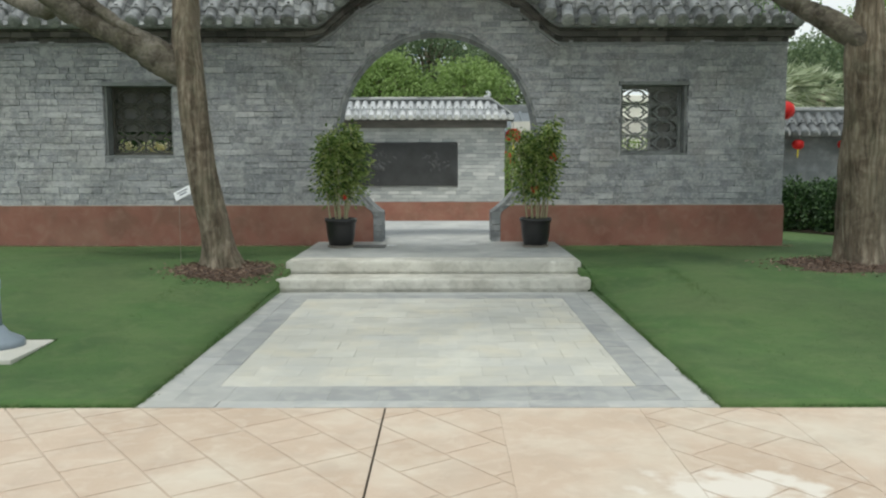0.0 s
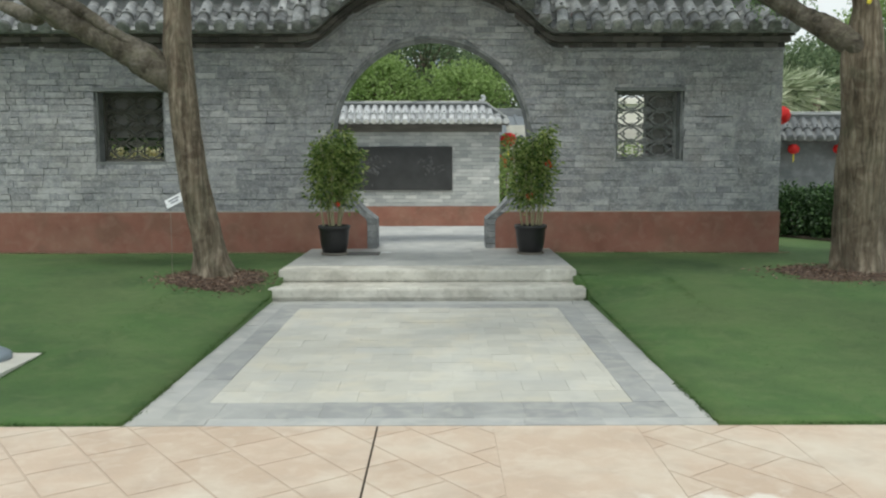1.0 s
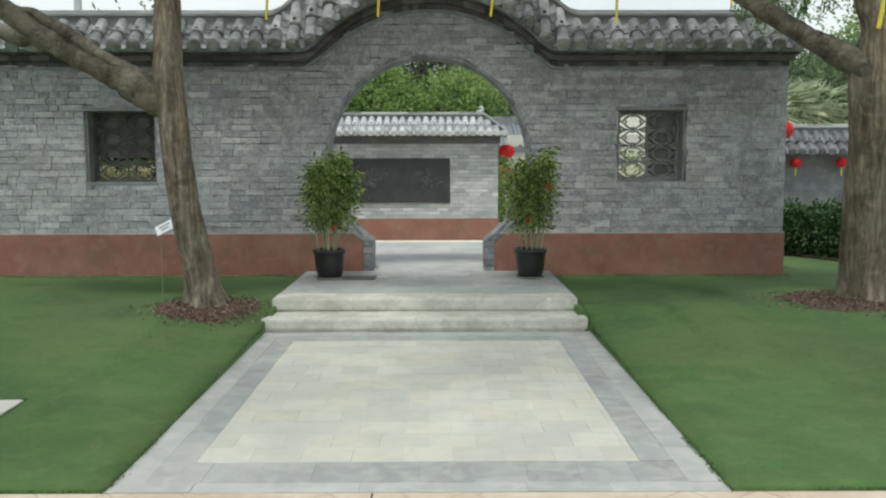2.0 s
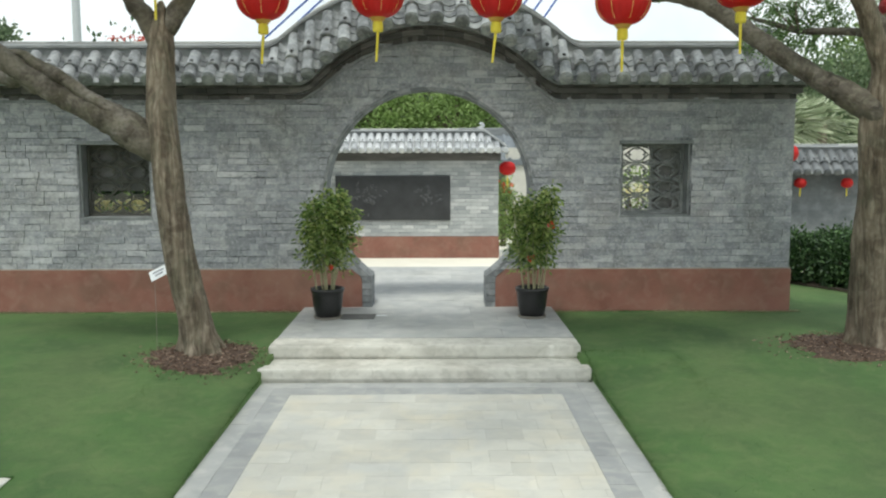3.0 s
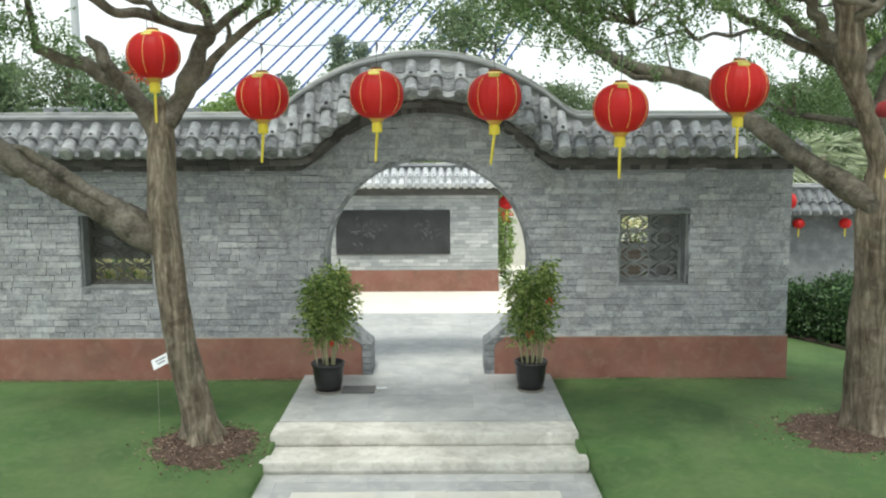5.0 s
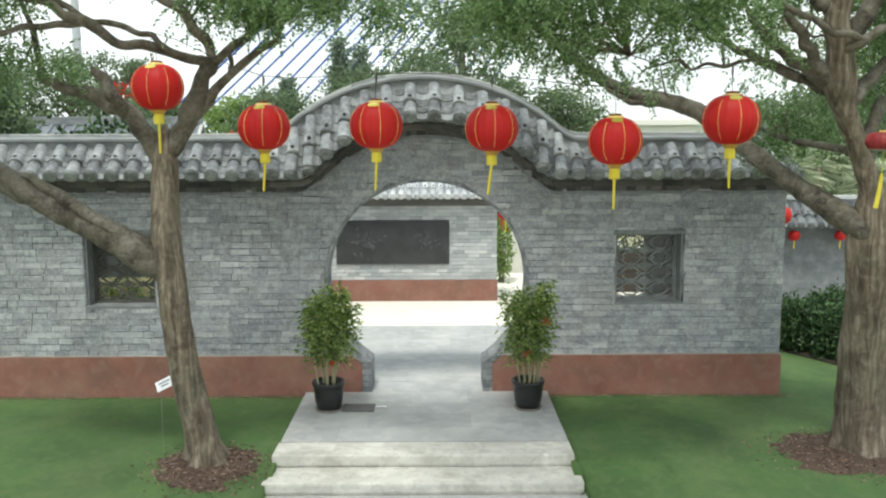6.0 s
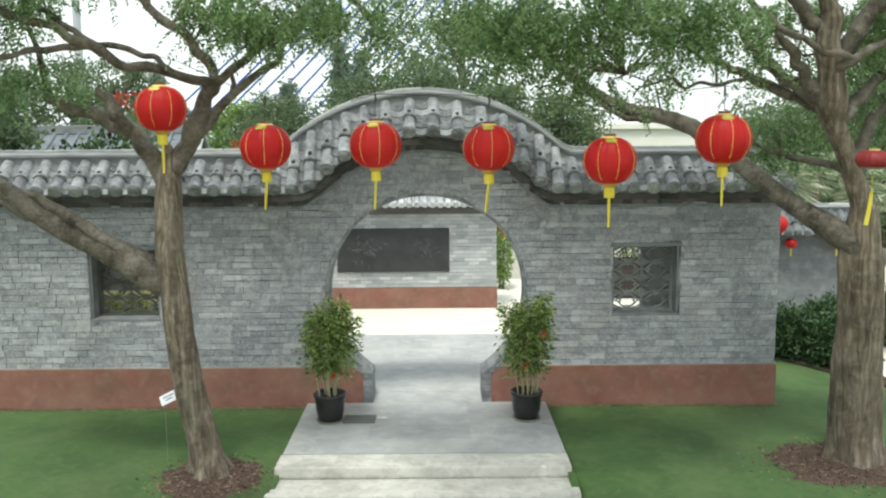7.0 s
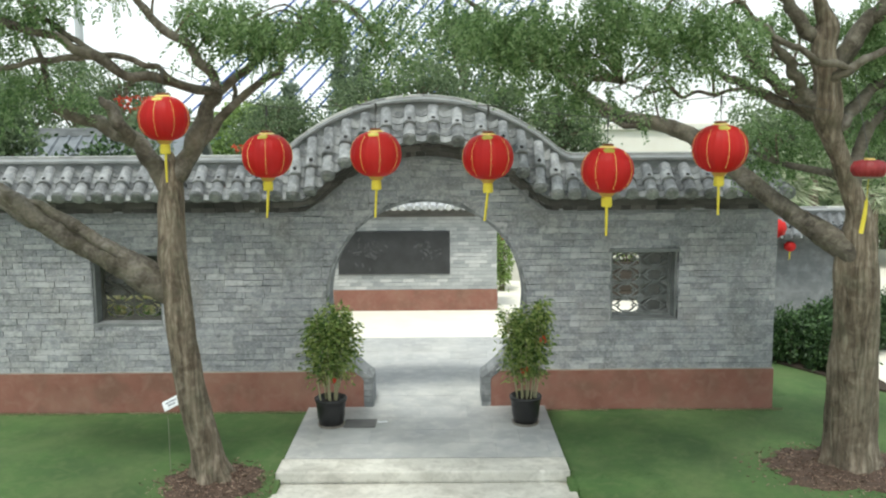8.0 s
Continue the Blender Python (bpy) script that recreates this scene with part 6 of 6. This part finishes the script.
for xa, ya, xb, yb, n, ox, oy in ((PATH_L, PATH_Y0, PATH_L, PATH_Y1 - 0.05, 2000, 0.5, 0.0), (PATH_R, PATH_Y0, PATH_R, PATH_Y1 - 0.05, 2000, -0.5, 0.0), (-6.6, PATH_Y0, PATH_L, PATH_Y0, 2200, 0.0, -0.4), (PATH_R, PATH_Y0, 6.4, PATH_Y0, 2200, 0.0, -0.4),
                                 (-1.74, PATH_Y1, -1.70, WALL_Y - 0.06, 900, 0.3, 0.0), (1.6, PATH_Y1, 1.55, WALL_Y - 0.06, 900, -0.3, 0.0), (-6.6, WALL_Y - 0.045, -1.75, WALL_Y - 0.045, 3000, 0.0, 0.0), (1.6, WALL_Y - 0.045, 4.8, WALL_Y - 0.045, 2200, 0.0, 0.0), (-3.64, 4.985, -2.90, 4.985, 700, 0.0, -0.3), (-2.905, 4.31, -2.905, 4.99, 600, -0.3, 0.0)):
    f = rng.uniform(0, 1, n)
    tuft = np.array([noise.noise(Vector((q * 9, n, 0))) for q in f])
    x = xa + (xb - xa) * f + rng.normal(size=n) * 0.012 + ox * (0.05 * tuft - 0.01)
    y = ya + (yb - ya) * f + rng.normal(size=n) * 0.012 + oy * (0.05 * tuft - 0.01)
    z = np.array([max(ground_z(a - ox * 0.06, b - oy * 0.06), 0.0) for a, b in zip(x, y)])
    way = unit(rng.normal(size=(n, 3)) * np.array((0.6, 0.6, 0.1)) + np.array((ox, oy, 0.7)))
    blades.append(leaf_quads(np.column_stack([x, y, z - 0.006]), way, rng.uniform(0.009, 0.019, n) * (1 + 0.9 * tuft), 0.006, rng))
f = rng.uniform(0, 1, 5200)
x = np.where(f < 0.6, -6.6 + 4.85 * f / 0.6, 1.6 + 3.2 * (f - 0.6) / 0.4)
x = x[np.array([noise.noise(Vector((v * 1.7, 4, 0))) for v in x]) > -0.12]
y = WALL_Y - 0.04 - np.abs(rng.normal(size=len(x))) * 0.035
z = np.array([ground_z(a, b) for a, b in zip(x, y)])
way = unit(rng.normal(size=(len(x), 3)) * np.array((1, 0.7, 0.15)) + np.array((0, -0.2, 0.35)))
dry = quads("dry_grass", leaf_quads(np.column_stack([x, y, z]), way, rng.uniform(0.02, 0.05, len(x)), 0.006, rng))
tagged(part("dry_grass", dry, M_straw), "straw-pale dry grass along the wall foot", "grass", kind="stuff")
tagged(part("grass", quads("grass", np.concatenate(blades)), M_grass), "short mown grass blades of the lawn", "grass", kind="stuff")

# ---- tiled tops ----
tiled_top("roof_south", "grey clay tile roof humped over the gate", WALL_LEFT, WALL_RIGHT + 0.08, WALL_Y - 0.335, WALL_Y + 0.84, eave_z, ridge_z, 0.255, 0.079, 0.17, 5, 1, hip=False, crown=0.05)
tiled_top("roof_north", "grey clay tile roof on the courtyard wall, lightened for sun", -5.0, FAR_RIGHT + 0.20, FAR_Y - 0.355, FAR_Y + 0.84, lambda x: FAR_EAVE, lambda x: 2.84 - max(x - FAR_RIGHT + 0.32, 0) * 0.72, 0.176, 0.062, 0.13, 3, 2, hip=False, cover=M_tile_sunlit, trough=M_tile_sunlit_pan)
tiled_top("roof_east", "grey clay tile roof on a far wall", 6.4, 8.75, 16.127, 17.288, lambda x: 1.85, lambda x: 2.46, 0.2, 0.065, 0.14, 2, 3, hip=False, cover=M_tile_dark)

finial = thing("ridge_finial", 4.36, WALL_Y + 0.252, 3.62, "curled grey clay finial at the end of a roof ridge", "finial")
part("block", box(bmesh.new(), -0.09, 0.07, -0.07, 0.07, -0.06, 0.10, 0.02), M_tile_dark, finial)
part("curl", tube(bmesh.new(), [(0.02, 0, 0.05, 0.075), (0.05, 0, 0.17, 0.06), (0.0, 0, 0.25, 0.05), (-0.07, 0, 0.22, 0.04), (-0.06, 0, 0.15, 0.03)], 10), M_tile_dark, finial)

small = thing("ridge_finial", 1.02, FAR_Y + 0.243, 2.84, "small curled pale clay finial on a roof ridge", "finial")
part("block", box(bmesh.new(), -0.07, 0.06, -0.05, 0.05, -0.04, 0.05, 0.015), M_tile_sunlit, small)
part("curl", tube(bmesh.new(), [(0.02, 0, 0.02, 0.045), (0.06, 0, 0.08, 0.035), (0.03, 0, 0.13, 0.028), (-0.02, 0, 0.11, 0.02)], 8), M_tile_sunlit, small)

# ---- paving pieces ----
def slab_mesh(w, d, name, h=0.05):
    return mesh_of(box(bmesh.new(), -w / 2, w / 2, -d / 2, d / 2, -h, 0, 0.0015), name)


def lay(name, parent, x0, x1, y0, y1, w, d, z, material, seed, bond=True, gap=0.0018):
    """Slabs in rows over a rectangle, broken at the ends of each row."""
    rnd = random.Random(seed)
    rows = max(round((y1 - y0) / d), 1)
    d = (y1 - y0) / rows
    cache = {}
    for j in range(rows):
        x = x0
        first = True
        while x < x1 - 0.01:
            ww = w * 0.5 if first and bond and j % 2 else w
            if x + ww > x1 - 0.12 * w:
                ww = x1 - x
            key = round(ww, 3)
            if key not in cache:
                cache[key] = slab_mesh(ww - gap, d - gap, name)
            o = part(name, cache[key], material, parent)
            o.matrix_basis = pose(x + ww / 2, y0 + d * (j + 0.5), z + rnd.uniform(-0.0015, 0.0015), rnd.uniform(-0.15, 0.15), rnd.uniform(-0.15, 0.15), 0)
            x += ww
            first = False


IN_L, IN_R, IN_Y0, IN_Y1 = -1.354, 1.240, 3.801, 7.235
lay("paver", path, IN_L, IN_R, IN_Y0, IN_Y1, 0.30, 0.27, 0.0, M_cream, 1)
lay("border_slab", path, PATH_L, PATH_R, PATH_Y0, PATH_Y0 + 0.137, 0.45, 0.137, 0.0, M_stone, 2, False)
lay("border_slab", path, PATH_L + 0.17, PATH_R - 0.19, PATH_Y0 + 0.137, IN_Y0, 0.30, 0.33, 0.0, M_stone_dark, 12, False)
lay("border_slab", path, PATH_L + 0.17, PATH_R - 0.19, IN_Y1, IN_Y1 + 0.232, 0.45, 0.24, 0.0, M_stone_dark, 3, False)
lay("border_slab", path, PATH_L, PATH_R, IN_Y1 + 0.232, PATH_Y1, 0.45, 0.18, 0.0, M_stone, 13, False)
for a, b, stone, seed in ((PATH_L, PATH_L + 0.17, M_stone, 4), (PATH_L + 0.17, IN_L, M_stone_dark, 14), (IN_R, PATH_R - 0.19, M_stone_dark, 15), (PATH_R - 0.19, PATH_R, M_stone, 5)):
    outer = stone is M_stone
    lay("border_slab", path, a, b, PATH_Y0 + 0.137 if outer else IN_Y0, IN_Y1 + 0.232 if outer else IN_Y1, b - a, 0.57, 0.0, stone, seed, False)
lay("slab", platform, -1.70, 1.55, 8.515, WALL_Y - 0.004, 0.62, 0.50, FLOOR, M_stone, 6)
lay("slab", platform, GATE_X - GATE_HALF - 0.02, GATE_X + GATE_HALF + 0.02, WALL_Y, WALL_BACK, 0.62, 0.48, FLOOR, M_stone, 7, False)
lay("slab", platform, -2.2, 2.2, WALL_BACK + 0.003, YARD_Y, 0.62, 0.54, FLOOR, M_stone, 8)

# stamped plaza: slanted blocks near the path, plain beyond
bm = box(bmesh.new(), -14, 14, -10, PATH_Y0 - 0.005, -0.08, -0.003)
plaza = tagged(part("plaza", bm, M_plaza_joint), "peach stamped concrete plaza with slanted joints", "paving", kind="structure")
for x0, x1, y0, y1 in ((-14, -3.61, -10, 3.328), (3.21, 14, -10, 3.328), (-3.6, 3.2, -10, 0.395), (0.353, 1.147, 0.398, 3.322), (1.903, 3.2, 0.398, 3.322)):
    part("plaza_field", box(bmesh.new(), x0, x1, y0, y1, -0.0035, 0.0), M_plaza, plaza)
part("control_joint", box(bmesh.new(), -0.295, -0.285, 0.41, 3.32, -0.0035, -0.0015), M_earth, plaza, "dark control joint")
TURN = radians(36.5)
ca, sa = math.cos(TURN), math.sin(TURN)


def clip_poly(poly, inside, cross):
    out_ = []
    for k, p in enumerate(poly):
        q = poly[(k + 1) % len(poly)]
        if inside(p):
            out_.append(p)
        if inside(p) != inside(q):
            out_.append(cross(p, q))
    return out_


def clip_box(poly, x0, x1, y0, y1):
    for axis, value, sign in ((0, x0, 1), (0, x1, -1), (1, y0, 1), (1, y1, -1)):
        def inside(p):
            return (p[axis] - value) * sign >= 0

        def cross(p, q):
            f = (value - p[axis]) / (q[axis] - p[axis])
            return tuple(a + (b - a) * f for a, b in zip(p, q))
        poly = clip_poly(poly, inside, cross)
        if len(poly) < 3:
            return []
    return poly


rnd = random.Random(12)
for i in range(-12, 24):
    v0 = -6.0 + rnd.uniform(0, 0.4)
    while v0 < 8.0:
        long = rnd.choice((0.34, 0.37, 0.66))
        u0, u1, v1 = i * 0.31, i * 0.31 + 0.31, v0 + long
        corners = [(u0 + 0.006, v0 + 0.006), (u1 - 0.006, v0 + 0.006), (u1 - 0.006, v1 - 0.006), (u0 + 0.006, v1 - 0.006)]
        v0 = v1
        corners = [(u * ca - v * sa, u * sa + v * ca) for u, v in corners]
        for a, b in ((-3.6, -0.296), (-0.284, 0.35), (1.15, 1.9)):
            poly = clip_box(corners, a, b, 0.40, PATH_Y0 - 0.012)
            if len(poly) > 2:
                bm = bmesh.new()
                f = bm.faces.new([bm.verts.new((x, y, 0.0)) for x, y in poly])
                got = bmesh.ops.extrude_face_region(bm, geom=[f])
                bmesh.ops.translate(bm, vec=(0, 0, -0.03), verts=[v for v in got["geom"] if isinstance(v, bmesh.types.BMVert)])
                part("paver", bm, M_plaza, plaza)

# ---- bricks of the gate wall ----
COURSE, BRICK = 0.0855, 0.262


def brick_mesh(w):
    return mesh_of(box(bmesh.new(), -w / 2, w / 2, 0, 0.03, -COURSE / 2 + 0.003, COURSE / 2 - 0.003), "brick")


brick_full = brick_mesh(BRICK - 0.002)
rnd = random.Random(4)
loose_v, loose_f = [], []
singles = 0
courses = int((4.2 - PLINTH_Z) / COURSE)
for j in range(courses):
    z0 = PLINTH_Z + 0.002 + j * COURSE
    z1 = z0 + COURSE
    x = WALL_LEFT + (BRICK / 2 if j % 2 else 0) + rnd.uniform(-0.03, 0.03)
    while x < WALL_RIGHT:
        w = BRICK * (1 if rnd.random() < 0.72 else rnd.choice((0.5, 0.5, 0.75)))
        a, b = x + 0.001, min(x + w - 0.001, WALL_RIGHT)
        x += w
        mid = (a + b) / 2
        if b - a < 0.03 or z1 > eave_z(mid) - 0.10:
            continue
        pieces = [(a, b, a, b)]
        for wx0, wx1, wz0, wz1 in WINDOWS:
            if z1 - 0.02 > wz0 and z0 + 0.02 < wz1:
                cut = []
                for p in pieces:
                    if p[1] <= wx0 - 0.012 or p[0] >= wx1 + 0.012:
                        cut.append(p)
                        continue
                    if p[0] < wx0 - 0.035:
                        cut.append((p[0], wx0 - 0.014, p[0], wx0 - 0.014))
                    if p[1] > wx1 + 0.035:
                        cut.append((wx1 + 0.014, p[1], wx1 + 0.014, p[1]))
                pieces = cut
        g0, g1 = gate_half_width(z0 + 0.004, GATE_R + RING + 0.006), gate_half_width(z1 - 0.004, GATE_R + RING + 0.006)
        cut = []
        for p in pieces:
            l0, l1, r0, r1 = GATE_X - g0, GATE_X - g1, GATE_X + g0, GATE_X + g1
            if p[1] <= min(l0, l1) or p[0] >= max(r0, r1) or (g0 == 0 and g1 == 0):
                cut.append(p)
                continue
            if p[0] < min(l0, l1) - 0.01:
                cut.append((p[0], min(p[1], l0), p[0], min(p[1], l1)))
            if p[1] > max(r0, r1) + 0.01:
                cut.append((max(p[0], r0), p[1], max(p[0], r1), p[1]))
            if g0 > 0 and g1 == 0 and p[0] < GATE_X < p[1]:
                pass
        for p in cut:
            proud = rnd.uniform(0.0, 0.007) if rnd.random() < 0.85 else rnd.uniform(0.007, 0.013)
            whole = p == (a, b, a, b) and abs(b - a - (BRICK - 0.002)) < 1e-4
            if whole and singles < 300 and 1.4 < mid < 4.75 and 0.7 < z0 < 2.9:
                o = part("brick", brick_full, M_brick, wall_south)
                o.matrix_basis = pose(mid, WALL_Y - proud, (z0 + z1) / 2, 0, rnd.uniform(-0.3, 0.3), rnd.uniform(-0.4, 0.4))
                singles += 1
                continue
            y0, y1 = WALL_Y - proud, WALL_Y + 0.03
            k = len(loose_v)
            jit = [rnd.uniform(-0.003, 0.006), rnd.uniform(-0.006, 0.003), rnd.uniform(-0.001, 0.004), rnd.uniform(-0.004, 0.001)]
            tip = [rnd.uniform(-0.004, 0.004) for _ in range(4)]
            wave = 0.004 * noise.noise(Vector((mid * 1.3, j * 0.7, 2)))
            lo, hi = z0 + 0.0028 + wave + jit[0], z1 - 0.0028 + wave + jit[1]
            p = (p[0] + jit[2], p[1] + jit[3], p[2] + jit[2], p[3] + jit[3])
            loose_v += [(p[0], y0, lo + tip[0]), (p[1], y0 + 0.5 * tip[1], lo + tip[1]), (p[3], y0, hi + tip[2]), (p[2], y0 + 0.5 * tip[3], hi + tip[3]), (p[0], y1, lo), (p[1], y1, lo), (p[3], y1, hi), (p[2], y1, hi)]
            loose_f += [(k, k + 1, k + 2, k + 3), (k + 3, k + 2, k + 6, k + 7), (k, k + 4, k + 5, k + 1), (k, k + 3, k + 7, k + 4), (k + 1, k + 5, k + 6, k + 2)]
# the wall's right-hand end
for j in range(int((3.05 - PLINTH_Z) / COURSE)):
    z0 = PLINTH_Z + 0.002 + j * COURSE
    for y0, y1 in ((WALL_Y + 0.035, WALL_Y + 0.19), (WALL_Y + 0.2, WALL_BACK)) if j % 2 else ((WALL_Y + 0.035, WALL_Y + 0.11), (WALL_Y + 0.12, WALL_BACK)):
        k = len(loose_v)
        x0, x1, lo, hi = WALL_RIGHT - 0.01, WALL_RIGHT + rnd.uniform(0.002, 0.006), z0 + 0.004, z0 + COURSE - 0.004
        loose_v += [(x0, y0, lo), (x1, y0, lo), (x1, y0, hi), (x0, y0, hi), (x0, y1, lo), (x1, y1, lo), (x1, y1, hi), (x0, y1, hi)]
        loose_f += [(k, k + 1, k + 2, k + 3), (k + 1, k + 5, k + 6, k + 2), (k + 3, k + 2, k + 6, k + 7), (k, k + 4, k + 5, k + 1), (k + 5, k + 4, k + 7, k + 6)]
me = bpy.data.meshes.new("brickwork")
me.from_pydata(loose_v, [], loose_f)
tagged(part("brickwork", me, M_brick_joined, wall_south), kind="stuff")

# ring of cut bricks round the gate, through the whole wall
start = math.asin(GATE_HALF / GATE_R)
n = 60
for k in range(n):
    a0 = -(math.pi - start) + 2 * (math.pi - start) * k / n + 0.0012
    a1 = -(math.pi - start) + 2 * (math.pi - start) * (k + 1) / n - 0.0012
    bm = bmesh.new()
    pts = []
    for r, aa in ((GATE_R, a0), (GATE_R, (a0 + a1) / 2), (GATE_R, a1), (GATE_R + RING, a1), (GATE_R + RING, a0)):
        pts.append((GATE_X + r * math.sin(aa), GATE_Z + r * math.cos(aa)))
    prism(bm, pts, WALL_Y - 0.002 - 0.003 * rnd.random(), WALL_BACK + 0.004)
    part("voussoir", bm, M_ring_brick, wall_south)
foot = FLOOR - 0.02
for sign in (-1, 1):
    for j in range(6):
        z0 = foot + (PLINTH_Z - foot) * j / 6 + 0.003
        z1 = foot + (PLINTH_Z - foot) * (j + 1) / 6 - 0.003
        edge = [(GATE_X + sign * (gate_half_width(z, GATE_R) + 0.002), z) for z in (z0, (z0 + z1) / 2, z1)]
        edge += [(GATE_X + sign * (gate_half_width(z, GATE_R) + JAMB - 0.003), z) for z in (z1, (z0 + z1) / 2, z0)]
        part("jamb_brick", prism(bmesh.new(), edge, WALL_Y - 0.026 - 0.004 * (j % 2), WALL_BACK + 0.006), M_ring_brick, wall_south)

# bricks of the courtyard wall
loose_v, loose_f = [], []
for j in range(int((FAR_EAVE - 0.15 - 0.43) / COURSE)):
    z0 = 0.432 + j * COURSE
    x = -3.4 + (BRICK / 2 if j % 2 else 0) + rnd.uniform(-0.03, 0.03)
    while x < FAR_RIGHT:
        a, b = x + 0.004, min(x + BRICK - 0.002, FAR_RIGHT)
        x += BRICK
        if b - a < 0.03:
            continue
        k = len(loose_v)
        y0, lo, hi = FAR_Y - rnd.uniform(0, 0.006), z0 + 0.004, z0 + COURSE - 0.004
        loose_v += [(a, y0, lo), (b, y0, lo), (b, y0, hi), (a, y0, hi), (a, FAR_Y + 0.02, lo), (b, FAR_Y + 0.02, lo), (b, FAR_Y + 0.02, hi), (a, FAR_Y + 0.02, hi)]
        loose_f += [(k, k + 1, k + 2, k + 3), (k + 3, k + 2, k + 6, k + 7), (k, k + 4, k + 5, k + 1), (k, k + 3, k + 7, k + 4), (k + 1, k + 5, k + 6, k + 2)]
me = bpy.data.meshes.new("brickwork")
me.from_pydata(loose_v, [], loose_f)
tagged(part("brickwork", me, M_sunlit_brick, wall_north), kind="stuff")
